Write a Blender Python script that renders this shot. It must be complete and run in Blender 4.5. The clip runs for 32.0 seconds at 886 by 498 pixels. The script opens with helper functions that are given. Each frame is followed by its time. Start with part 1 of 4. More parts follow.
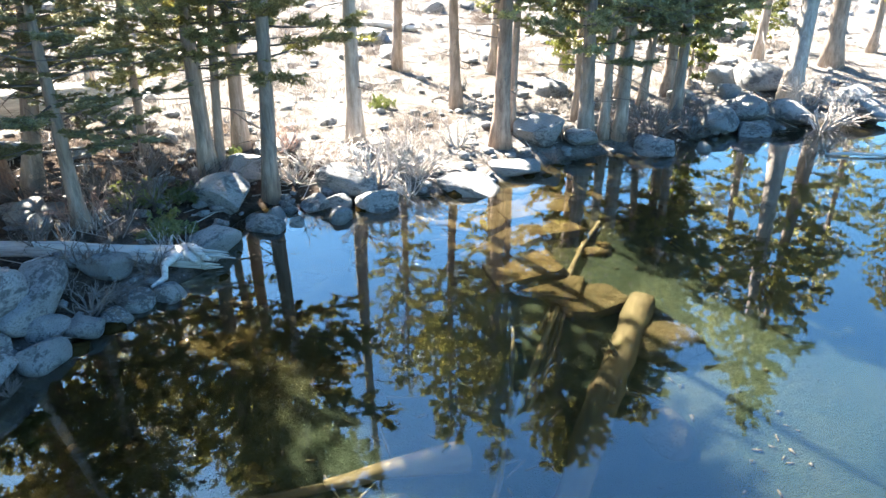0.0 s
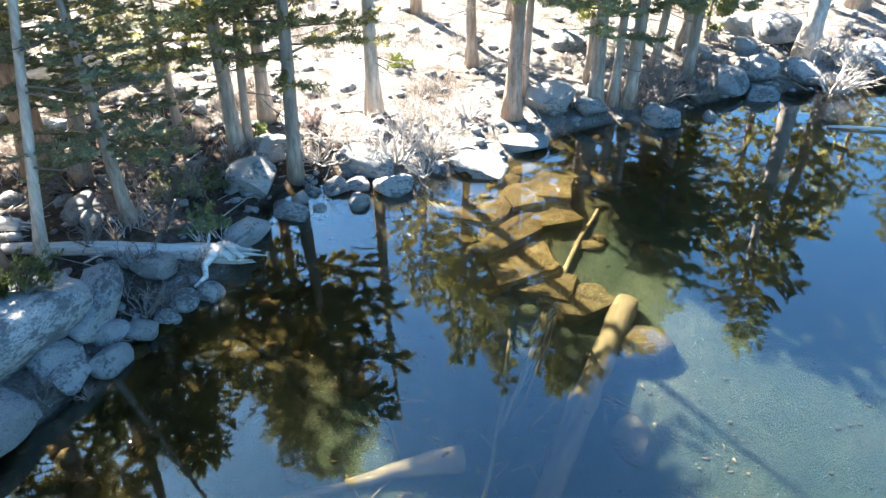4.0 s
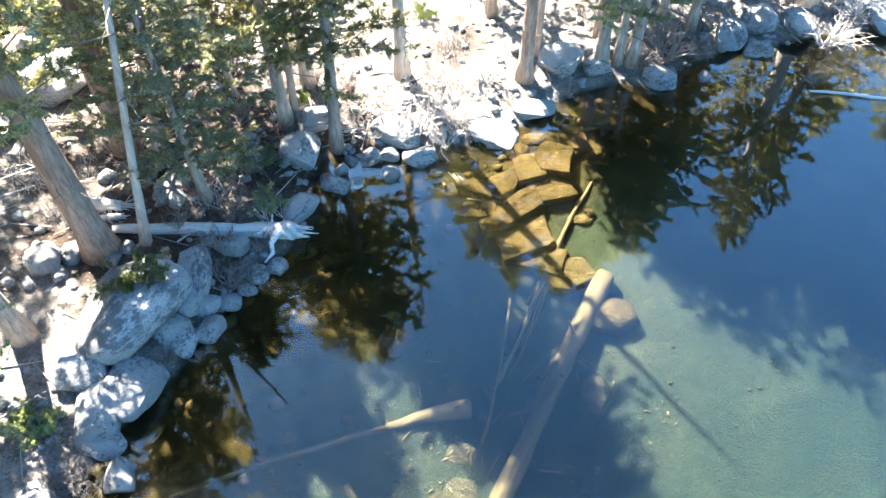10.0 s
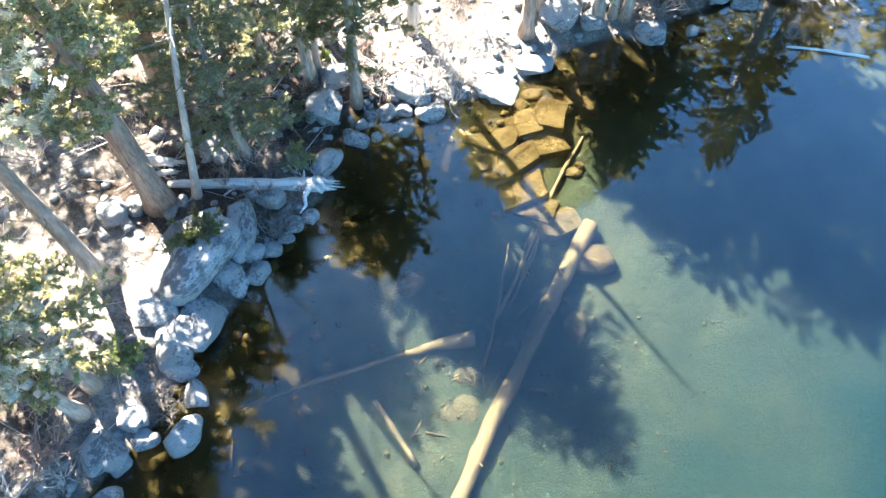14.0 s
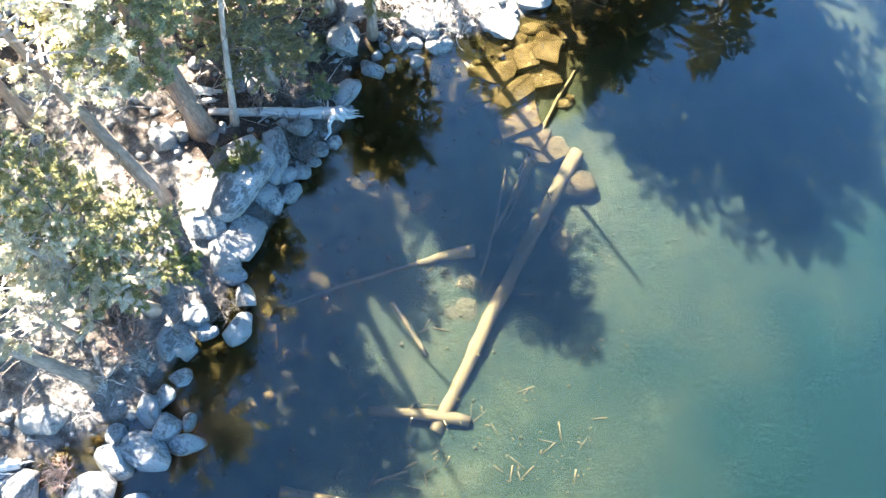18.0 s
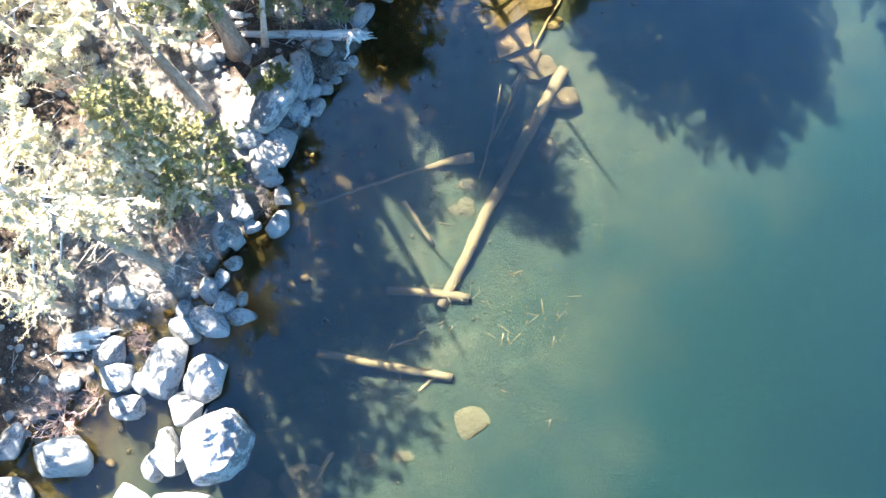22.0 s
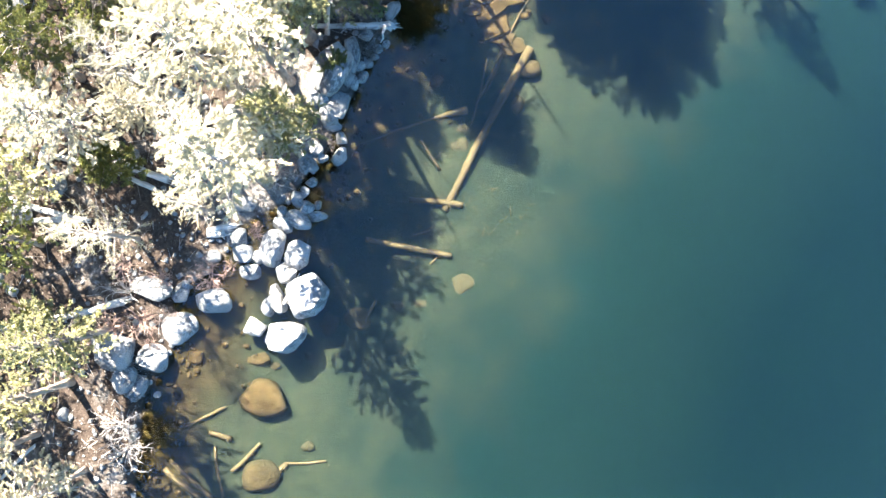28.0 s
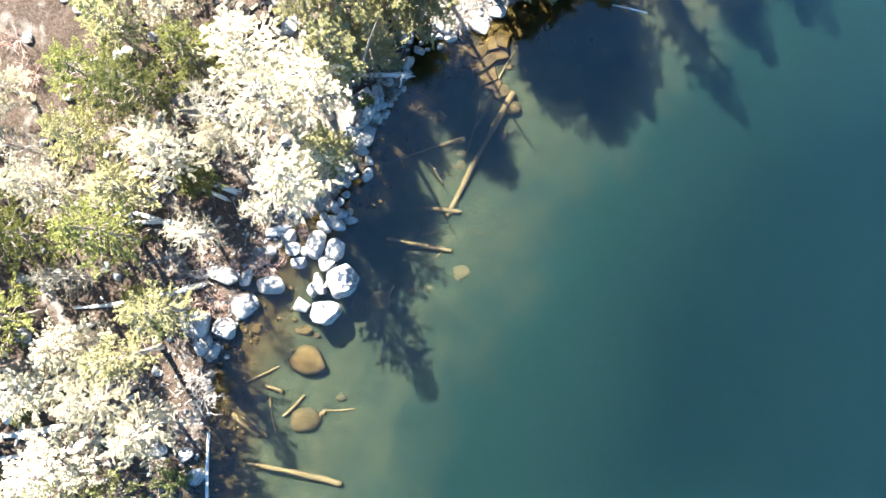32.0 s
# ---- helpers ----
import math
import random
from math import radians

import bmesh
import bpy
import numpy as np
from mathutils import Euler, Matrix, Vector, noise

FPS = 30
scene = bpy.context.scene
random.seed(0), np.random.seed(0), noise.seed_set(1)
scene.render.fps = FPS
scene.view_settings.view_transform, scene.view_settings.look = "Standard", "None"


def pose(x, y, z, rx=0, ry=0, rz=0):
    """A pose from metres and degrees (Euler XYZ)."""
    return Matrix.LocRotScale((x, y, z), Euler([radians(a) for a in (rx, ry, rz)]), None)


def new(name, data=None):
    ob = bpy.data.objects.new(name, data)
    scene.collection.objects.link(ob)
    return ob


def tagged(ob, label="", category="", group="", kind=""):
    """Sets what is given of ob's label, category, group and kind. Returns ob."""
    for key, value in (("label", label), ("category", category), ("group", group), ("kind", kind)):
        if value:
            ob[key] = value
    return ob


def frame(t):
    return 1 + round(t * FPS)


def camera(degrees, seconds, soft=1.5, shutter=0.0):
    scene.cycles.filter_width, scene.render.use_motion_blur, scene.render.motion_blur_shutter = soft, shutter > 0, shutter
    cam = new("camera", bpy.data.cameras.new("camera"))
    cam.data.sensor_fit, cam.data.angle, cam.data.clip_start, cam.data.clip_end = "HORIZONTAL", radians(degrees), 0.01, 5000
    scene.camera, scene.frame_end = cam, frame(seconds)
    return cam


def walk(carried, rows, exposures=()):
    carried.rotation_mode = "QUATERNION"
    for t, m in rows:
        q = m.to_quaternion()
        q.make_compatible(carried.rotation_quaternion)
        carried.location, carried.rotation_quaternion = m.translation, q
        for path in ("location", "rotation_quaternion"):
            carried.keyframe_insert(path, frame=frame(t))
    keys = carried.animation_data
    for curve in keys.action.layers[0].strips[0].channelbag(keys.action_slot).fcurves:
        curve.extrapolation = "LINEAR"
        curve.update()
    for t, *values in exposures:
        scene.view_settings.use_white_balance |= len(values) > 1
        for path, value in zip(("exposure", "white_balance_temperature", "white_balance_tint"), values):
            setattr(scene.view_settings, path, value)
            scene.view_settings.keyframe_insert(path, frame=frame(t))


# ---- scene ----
cam = camera(63.68, 32.0)
PATH = [
    (0, pose(0.055, 0.575, 4.131, 65.15, -0.09, -4.41)),
    (1, pose(0.057, 0.602, 4.693, 62.25, -0.23, -3.93)),
    (2, pose(0.102, 0.621, 5.179, 59.51, -0.28, -3.44)),
    (3, pose(0.171, 0.572, 5.655, 57.16, -0.13, -2.86)),
    (3.5, pose(0.225, 0.539, 5.909, 56.06, -0.06, -2.55)),
    (5.5, pose(0.306, 0.472, 6.995, 51.90, 0.32, -1.82)),
    (6, pose(0.309, 0.500, 7.286, 50.75, 0.31, -1.68)),
    (7, pose(0.306, 0.493, 7.886, 48.16, 0.35, -1.33)),
    (8, pose(0.364, 0.441, 8.541, 45.53, 0.42, -0.88)),
    (9, pose(0.387, 0.397, 9.205, 42.96, 0.52, -0.49)),
    (10, pose(0.319, 0.378, 9.817, 40.48, 0.48, -0.42)),
    (11, pose(0.240, 0.322, 10.450, 38.19, 0.34, -0.41)),
    (12, pose(0.214, 0.299, 11.078, 35.82, 0.29, -0.35)),
    (13, pose(0.196, 0.269, 11.743, 33.36, 0.34, -0.29)),
    (14, pose(0.171, 0.199, 12.381, 30.83, 0.38, -0.17)),
    (14.5, pose(0.149, 0.162, 12.698, 29.59, 0.35, -0.13)),
    (16.5, pose(-0.000, 0.000, 13.999, 24.73, -0.03, -0.00)),
    (17, pose(-0.049, -0.002, 14.336, 23.43, -0.25, 0.12)),
    (18, pose(-0.208, 0.010, 15.068, 20.70, -0.81, 0.33)),
    (19, pose(-0.428, -0.026, 15.848, 18.11, -1.41, 0.46)),
    (20, pose(-0.572, -0.192, 16.602, 15.97, -1.81, 0.43)),
    (21, pose(-0.620, -0.400, 17.322, 13.91, -1.77, 0.24)),
    (22, pose(-0.598, -0.551, 18.148, 11.62, -1.50, 0.19)),
    (23, pose(-0.549, -0.614, 19.121, 9.01, -1.25, 0.37)),
    (24, pose(-0.499, -0.632, 20.391, 6.18, -0.98, 0.44)),
    (25, pose(-0.441, -0.675, 22.177, 3.47, -0.63, 0.46)),
    (25.5, pose(-0.414, -0.720, 23.132, 2.24, -0.49, 0.36)),
    (27.5, pose(-0.620, -0.657, 27.437, 1.76, -0.88, 0.66)),
    (28, pose(-0.677, -0.695, 28.533, 1.71, -0.94, 0.77)),
    (29, pose(-0.851, -0.804, 30.697, 1.68, -1.12, 0.95)),
    (30, pose(-1.118, -0.950, 32.905, 1.74, -1.42, 1.04)),
    (31, pose(-1.465, -1.121, 35.139, 1.86, -1.83, 1.05)),
    (32, pose(-1.841, -1.287, 37.308, 1.93, -2.26, 0.95)),
]
EXPOSURES = [(0.0, 2.95), (6.0, 3.22), (13.0, 3.5), (19.0, 3.48), (25.0, 3.2), (32.0, 2.75)]
SKY, SUN_POWER = 0.048, 7.0
walk(cam, PATH, EXPOSURES)

# ---- sky, sun ----
SUN = Vector((-0.368, 0.606, 0.705))
world = bpy.data.worlds.new("sky")
scene.world = world
world.use_nodes = True
wn = world.node_tree
sky = wn.nodes.new("ShaderNodeTexSky")
sky.sky_type, sky.sun_disc = "NISHITA", False
sky.sun_elevation, sky.sun_rotation = radians(44.8), radians(-31.3)
sky.altitude, sky.air_density, sky.dust_density, sky.ozone_density = 300, 2.0, 0.8, 2.5
tint = wn.nodes.new("ShaderNodeMix")  # thin, deep blue mountain air
tint.data_type, tint.blend_type = "RGBA", "MULTIPLY"
tint.inputs[0].default_value, tint.inputs[7].default_value = 1.0, (0.42, 0.79, 1.2, 1)
wn.links.new(sky.outputs["Color"], tint.inputs[6])
wn.links.new(tint.outputs[2], wn.nodes["Background"].inputs["Color"])
wn.nodes["Background"].inputs["Strength"].default_value = SKY
sun = new("sun", bpy.data.lights.new("sun", "SUN"))
sun.data.energy, sun.data.angle, sun.data.color = SUN_POWER, radians(0.53), (1.0, 0.935, 0.82)
sun.rotation_euler = SUN.to_track_quat("Z", "Y").to_euler()


# ---- materials ----
class Nodes:
    """A short hand for node trees."""

    def __init__(self, name):
        self.mat = bpy.data.materials.new(name)
        self.mat.use_nodes = True
        self.t = self.mat.node_tree
        self.b = self.t.nodes["Principled BSDF"]

    def n(self, kind, **inputs):
        node = self.t.nodes.new("ShaderNode" + kind)
        for key, value in inputs.items():
            self.put(node.inputs[key.replace("_", " ")], value)
        return node

    def put(self, socket, value):
        if isinstance(value, bpy.types.NodeSocket):
            self.t.links.new(value, socket)
        else:
            socket.default_value = value

    def pos(self, scale=1.0, coords="Object"):
        if coords == "World":
            out = self.n("NewGeometry").outputs["Position"]
        else:
            out = self.n("TexCoord").outputs["Object"]
        m = self.n("Mapping", Vector=out)
        m.inputs["Scale"].default_value = scale if isinstance(scale, tuple) else (scale,) * 3
        return m.outputs[0]

    def noise(self, scale, detail=4.0, rough=0.55, vector=None, distort=0.0):
        node = self.n("TexNoise", Scale=scale, Detail=detail, Roughness=rough, Distortion=distort)
        if vector is not None:
            self.put(node.inputs["Vector"], vector)
        return node.outputs["Fac"]

    def ramp(self, fac, *stops):
        node = self.n("ValToRGB", Fac=fac)
        el = node.color_ramp.elements
        while len(el) < len(stops):
            el.new(0.5)
        for e, (p, c) in zip(el, stops):
            e.position, e.color = p, (*c, 1) if len(c) == 3 else c
        return node.outputs["Color"]

    def grey(self, fac, a, b, lo=0.0, hi=1.0):
        node = self.n("MapRange", Value=fac)
        for k, v in zip(("From Min", "From Max", "To Min", "To Max"), (a, b, lo, hi)):
            node.inputs[k].default_value = v
        return node.outputs[0]

    def mix(self, fac, a, b, mode="MIX"):
        node = self.n("Mix")
        node.data_type, node.blend_type = "RGBA", mode
        self.put(node.inputs[0], fac)
        for s, v in ((node.inputs[6], a), (node.inputs[7], b)):
            self.put(s, (*v, 1) if isinstance(v, tuple) and len(v) == 3 else v)
        return node.outputs[2]

    def bump(self, height, strength=0.5, distance=0.02):
        self.put(self.b.inputs["Normal"], self.n("Bump", Height=height, Strength=strength, Distance=distance).outputs[0])

    def done(self, color, rough=0.8, **more):
        self.put(self.b.inputs["Base Color"], (*color, 1) if isinstance(color, tuple) and len(color) == 3 else color)
        self.put(self.b.inputs["Roughness"], rough)
        for k, v in more.items():
            self.put(self.b.inputs[k.replace("_", " ")], v)
        return self.mat

    def shade(self, color, vary=0.25):
        """The colour, made lighter or darker from object to object."""
        r = self.n("ObjectInfo").outputs["Random"]
        f = self.grey(r, 0, 1, 1 - vary, 1 + vary)
        c = self.n("CombineColor", Red=f, Green=f, Blue=f).outputs[0]
        return self.mix(1.0, color, c, "MULTIPLY")


def granite(name="granite", lichen_lo=-0.1, lichen_hi=-0.01):
    m = Nodes(name)
    p = m.pos()
    r = m.n("ObjectInfo").outputs["Random"]
    off = m.n("VectorMath", **{"Vector": p})
    off.operation = "ADD"
    m.put(off.inputs[1], m.n("CombineXYZ", X=m.grey(r, 0, 1, 0, 40), Y=m.grey(r, 0, 1, 20, -30)).outputs[0])
    v = off.outputs[0]
    base = m.ramp(m.noise(2.0, 5, 0.6, v), (0.3, (0.2025, 0.2063, 0.2137)), (0.7, (0.3375, 0.3337, 0.3225)))
    grain = m.noise(60, 3, 0.7, v)
    base = m.mix(m.grey(grain, 0.35, 0.65, 0, 0.45), base, (0.39, 0.3825, 0.3675))
    lichen = m.noise(9, 6, 0.75, v)
    patch = m.noise(1.6, 2, 0.5, v)
    lf = m.n("Math", Value=lichen)
    lf.operation = "MULTIPLY"
    m.put(lf.inputs[1], m.grey(patch, 0.3, 0.7, 0.7, 1.2))
    spread_of = m.n("Math", Value=lf.outputs[0])
    spread_of.operation = "ADD"
    m.put(spread_of.inputs[1], m.grey(r, 0, 1, lichen_lo, lichen_hi))
    base = m.mix(m.grey(spread_of.outputs[0], 0.46, 0.54, 0, 0.85), base, (0.075, 0.077, 0.08))
    base = m.mix(m.grey(m.noise(42, 4, 0.75, v), 0.53, 0.6, 0, 0.75), base, (0.075, 0.075, 0.077))
    stain = m.noise(1.1, 4, 0.6, v)
    base = m.mix(m.grey(stain, 0.6, 0.8, 0, 0.5), base, (0.27, 0.2175, 0.15))
    m.bump(m.mix(0.6, m.noise(11, 6, 0.7, v), m.noise(70, 3, 0.7, v)), 0.9, 0.045)
    return m.done(m.shade(base, 0.15), 0.85)


def wet_stone():
    """Stone under water, with a skin of brown-gold algae and silt; murk of the water is painted in with depth."""
    m = Nodes("algae_stone")
    p = m.pos(1.0, "World")
    c = m.ramp(m.noise(1.6, 5, 0.6, p), (0.3, (0.02, 0.013, 0.0042)), (0.55, (0.05, 0.0345, 0.0135)), (0.8, (0.085, 0.061, 0.028)))
    c = m.mix(m.grey(m.noise(9, 6, 0.75, p), 0.45, 0.65, 0, 0.75), c, (0.016, 0.011, 0.0035))
    # deeper stones fade into the water's murk, put into their colour
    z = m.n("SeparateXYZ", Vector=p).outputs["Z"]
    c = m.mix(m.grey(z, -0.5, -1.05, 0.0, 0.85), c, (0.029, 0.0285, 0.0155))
    m.bump(m.noise(9, 6, 0.7, p), 1.0, 0.08)
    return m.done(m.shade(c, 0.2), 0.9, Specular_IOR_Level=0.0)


def bark(name, dark, light, stretch=0.18):
    m = Nodes(name)
    p = m.pos((1.0, 1.0, stretch))
    n1 = m.noise(14, 6, 0.7, p, 0.4)
    c = m.ramp(n1, (0.3, dark), (0.62, light))
    c = m.mix(m.grey(m.noise(2.2, 4, 0.6, m.pos()), 0.45, 0.75, 0, 0.5), c, tuple(0.75 * x for x in dark))
    m.bump(m.mix(0.5, n1, m.noise(40, 4, 0.6, p)), 0.9, 0.03)
    return m.done(m.shade(c, 0.2), 0.9)


def driftwood():
    m = Nodes("silver_wood")
    p = m.pos((0.06, 1.0, 1.0))
    n1 = m.noise(26, 6, 0.7, p, 0.3)
    c = m.ramp(n1, (0.3, (0.24, 0.225, 0.21)), (0.5, (0.52, 0.5, 0.47)), (0.75, (0.68, 0.66, 0.63)))
    c = m.mix(m.grey(m.noise(3, 4, 0.6, m.pos()), 0.6, 0.8, 0, 0.6), c, (0.3, 0.22, 0.15))
    m.bump(n1, 0.9, 0.02)
    return m.done(m.shade(c, 0.12), 0.8)


def sunken_wood():
    m = Nodes("sunken_wood")
    p = m.pos((0.08, 1.0, 1.0))
    n1 = m.noise(18, 5, 0.7, p, 0.3)
    c = m.ramp(n1, (0.3, (0.036, 0.027, 0.013)), (0.65, (0.084, 0.064, 0.032)))
    c = m.mix(m.grey(m.noise(2.5, 4, 0.6, m.pos()), 0.5, 0.7, 0, 0.6), c, (0.06, 0.049, 0.023))
    # murky water over the wood, painted into its colour by depth
    z = m.n("SeparateXYZ", Vector=m.pos(1.0, "World")).outputs["Z"]
    c = m.mix(m.grey(z, -0.5, -1.5, 0.0, 0.5), c, (0.066, 0.058, 0.033))
    m.bump(n1, 0.6, 0.02)
    return m.done(m.shade(c, 0.15), 0.9, Specular_IOR_Level=0.0)


def needles(name, a, b, vary=0.3, glow=(1.5, 1.5, 0.7), thin=0.35):
    m = Nodes(name)
    r = m.n("NewGeometry").outputs["Random Per Island"]
    c = m.mix(r, a, b)
    big = m.noise(0.9, 2, 0.5, m.pos(1.0, "World"))
    c = m.mix(m.grey(big, 0.4, 0.7, 0, 0.6), c, tuple(0.6 * x for x in a))
    c = m.shade(c, vary)
    m.done(c, 0.42, Specular_IOR_Level=0.65)
    tr = m.n("BsdfTranslucent", Color=m.mix(1.0, c, glow, "MULTIPLY"))
    mix = m.n("MixShader", Fac=thin)
    m.t.links.new(m.b.outputs[0], mix.inputs[1])
    m.t.links.new(tr.outputs[0], mix.inputs[2])
    m.t.links.new(mix.outputs[0], m.t.nodes["Material Output"].inputs["Surface"])
    return m.mat


def twig(name, a, b):
    m = Nodes(name)
    c = m.mix(m.n("NewGeometry").outputs["Random Per Island"], a, b)
    return m.done(m.shade(c, 0.2), 0.75)


def ground_mat():
    m = Nodes("granite_soil")
    p = m.pos(1.0, "World")
    z = m.n("SeparateXYZ", Vector=p).outputs["Z"]
    sand = m.ramp(m.noise(3.0, 6, 0.65, p), (0.3, (0.13, 0.115, 0.102)), (0.65, (0.31, 0.283, 0.257)))
    duff = m.ramp(m.noise(7.0, 6, 0.7, p), (0.3, (0.034, 0.026, 0.022)), (0.7, (0.125, 0.096, 0.078)))
    x = m.n("SeparateXYZ", Vector=p).outputs["X"]
    woods = m.n("Math", Value=m.noise(0.55, 5, 0.6, p, 0.5))
    woods.operation = "ADD"
    shade_of = m.n("VectorMath", Vector=p)  # litter gathers in the hollow behind the log and under the far wood
    shade_of.operation = "DISTANCE"
    shade_of.inputs[1].default_value = (-4.2, 10.8, 0.5)
    near = m.grey(shade_of.outputs["Value"], 2.2, 4.4, 0.17, 0.0)
    far = m.grey(x, -10.5, -8.0, 0.13, -0.08)
    both = m.n("Math", Value=near)
    both.operation = "ADD"
    m.put(both.inputs[1], far)
    m.put(woods.inputs[1], both.outputs[0])
    c = m.mix(m.grey(woods.outputs[0], 0.44, 0.58), sand, duff)
    speck = m.n("TexVoronoi", Vector=p, Scale=11.0)
    c = m.mix(m.grey(speck.outputs["Distance"], 0.12, 0.2, 0.75, 0.0), c, (0.33, 0.3024, 0.276))
    c = m.mix(m.grey(m.noise(22, 6, 0.75, p), 0.5, 0.62, 0, 0.65), c, (0.033, 0.02205, 0.015))
    # the lake bed: amber sand by the shore, then olive silt; further down the blue-green, then dark, murk of deep water
    # is painted into its colour
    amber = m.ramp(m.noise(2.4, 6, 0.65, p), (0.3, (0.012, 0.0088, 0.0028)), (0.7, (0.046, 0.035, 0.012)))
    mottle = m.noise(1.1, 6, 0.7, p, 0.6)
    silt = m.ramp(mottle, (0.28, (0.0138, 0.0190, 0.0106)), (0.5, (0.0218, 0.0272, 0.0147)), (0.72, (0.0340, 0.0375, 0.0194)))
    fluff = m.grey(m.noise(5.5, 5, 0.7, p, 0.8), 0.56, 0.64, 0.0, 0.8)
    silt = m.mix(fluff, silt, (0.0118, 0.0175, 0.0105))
    teal_murk = m.ramp(m.noise(0.25, 3, 0.5, p), (0.3, (0.0040, 0.0124, 0.0094)), (0.7, (0.0048, 0.0136, 0.0103)))
    dark_murk = m.ramp(m.noise(0.2, 3, 0.5, p), (0.3, (0.0014, 0.0061, 0.0056)), (0.7, (0.0016, 0.0067, 0.0060)))
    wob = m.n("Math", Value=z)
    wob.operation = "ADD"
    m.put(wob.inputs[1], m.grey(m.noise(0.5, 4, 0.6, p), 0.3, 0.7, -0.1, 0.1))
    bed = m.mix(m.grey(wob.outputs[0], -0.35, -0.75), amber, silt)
    # tint of the water above, painted on by depth
    bed = m.mix(m.grey(wob.outputs[0], -1.0, -1.5), bed, teal_murk)
    bed = m.mix(m.grey(z, -1.3, -2.2), bed, dark_murk)
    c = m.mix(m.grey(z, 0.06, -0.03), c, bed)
    m.bump(m.mix(0.4, m.noise(6, 7, 0.75, p), m.noise(45, 4, 0.7, p)), 1.0, 0.12)
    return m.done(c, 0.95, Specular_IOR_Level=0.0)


def water_mat():
    m = Nodes("lake_water")
    p = m.pos((1.0, 1.6, 1.0), "World")
    calm = m.grey(m.noise(0.12, 2, 0.5, p), 0.35, 0.65, 0.25, 1.0)
    h = m.n("Math", Value=m.mix(0.35, m.noise(1.3, 2, 0.5, p), m.noise(5.0, 2, 0.5, p)))
    h.operation = "MULTIPLY"
    m.put(h.inputs[1], calm)
    m.bump(h.outputs[0], 0.03, 0.05)
    m.put(m.b.inputs["Coat Normal"], m.b.inputs["Normal"].links[0].from_socket)
    gloss = m.grey(m.n("LayerWeight", Blend=0.5).outputs["Facing"], 0.05, 0.35, 0.3, 1.0)
    return m.done((0.93, 0.99, 0.98), 0.0, IOR=1.333, Transmission_Weight=1.0, Specular_IOR_Level=1.0, Coat_Weight=gloss, Coat_IOR=1.62, Coat_Roughness=0.0)


GRANITE, ALGAE = granite(), wet_stone()
LICHENED = granite("lichened_granite", -0.06, 0.02)
BARK = bark("pine_bark", (0.19, 0.14, 0.11), (0.5, 0.4, 0.33))
RED_BARK = bark("red_bark", (0.16, 0.1, 0.072), (0.45, 0.325, 0.25))
PALE_BARK = bark("pale_bark", (0.22, 0.175, 0.145), (0.52, 0.455, 0.4))
SILVER, SUNK = driftwood(), sunken_wood()
NEEDLE = needles("pine_needles", (0.16, 0.155, 0.062), (0.5, 0.46, 0.24), 0.3, (1.4, 1.4, 0.7), 0.25)
FRESH = needles("young_needles", (0.11, 0.13, 0.035), (0.26, 0.25, 0.08), 0.3, (1.3, 1.3, 0.7), 0.4)
# near-white, with the sun's glare on lit crowns put into the needle colour
PALE = needles("pale_needles", (0.46, 0.42, 0.27), (0.88, 0.83, 0.7), 0.12, (1.1, 1.05, 0.85), 0.4)
GREY_NEEDLE = needles("dry_needles", (0.3, 0.27, 0.2), (0.5, 0.47, 0.4))
LIMB = twig("limb_bark", (0.1, 0.08, 0.07), (0.22, 0.19, 0.17))
TWIG = twig("willow_twig", (0.3, 0.25, 0.22), (0.6, 0.55, 0.5))
RED_TWIG = twig("red_twig", (0.24, 0.15, 0.12), (0.42, 0.3, 0.25))
LEAF = needles("shrub_leaf", (0.1, 0.13, 0.05), (0.22, 0.24, 0.1))
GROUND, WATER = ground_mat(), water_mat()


# ---- helpers for meshes ----
def mesh_of(name, verts, faces, material, smooth=True):
    me = bpy.data.meshes.new(name)
    me.from_pydata([tuple(v) for v in verts], [], [tuple(int(i) for i in f) for f in faces])
    me.materials.append(material)
    if smooth:
        me.shade_smooth()
    me.update()
    return me


def child(name, me, parent, label=""):
    ob = new(name, me)
    ob.parent = parent
    return tagged(ob, label)


class Geo:
    """Gathers tubes and blades into one mesh."""

    def __init__(self):
        self.v, self.f = [], []

    def tube(self, pts, radii, sides=5, cap=True, rough=0.0, rnd=None):
        pts = [Vector(p) for p in pts]
        start, n = len(self.v), len(pts)
        side = None
        for i, p in enumerate(pts):
            d = (pts[min(i + 1, n - 1)] - pts[max(i - 1, 0)]).normalized()
            if side is None:
                side = d.orthogonal().normalized()
            side = (side - d * side.dot(d)).normalized()
            up = d.cross(side)
            for k in range(sides):
                a = 2 * math.pi * k / sides
                r = radii[i] * (1 + (rnd.uniform(-rough, rough) if rough else 0))
                self.v.append(p + side * (math.cos(a) * r) + up * (math.sin(a) * r))
        for i in range(n - 1):
            for k in range(sides):
                a, b = start + i * sides + k, start + i * sides + (k + 1) % sides
                self.f.append((a, b, b + sides, a + sides))
        if cap:
            self.f.append(tuple(start + k for k in reversed(range(sides))))
            self.f.append(tuple(start + (n - 1) * sides + k for k in range(sides)))

    def blade(self, p, d, width, side):
        s = len(self.v)
        self.v += [p - side * width * 0.5, p + side * width * 0.5, p + d]
        self.f.append((s, s + 1, s + 2))

    def mesh(self, name, material, smooth=True):
        return mesh_of(name, self.v, self.f, material, smooth)


def unit(rnd):
    while True:
        v = Vector((rnd.uniform(-1, 1), rnd.uniform(-1, 1), rnd.uniform(-1, 1)))
        if 0.05 < v.length < 1:
            return v.normalized()


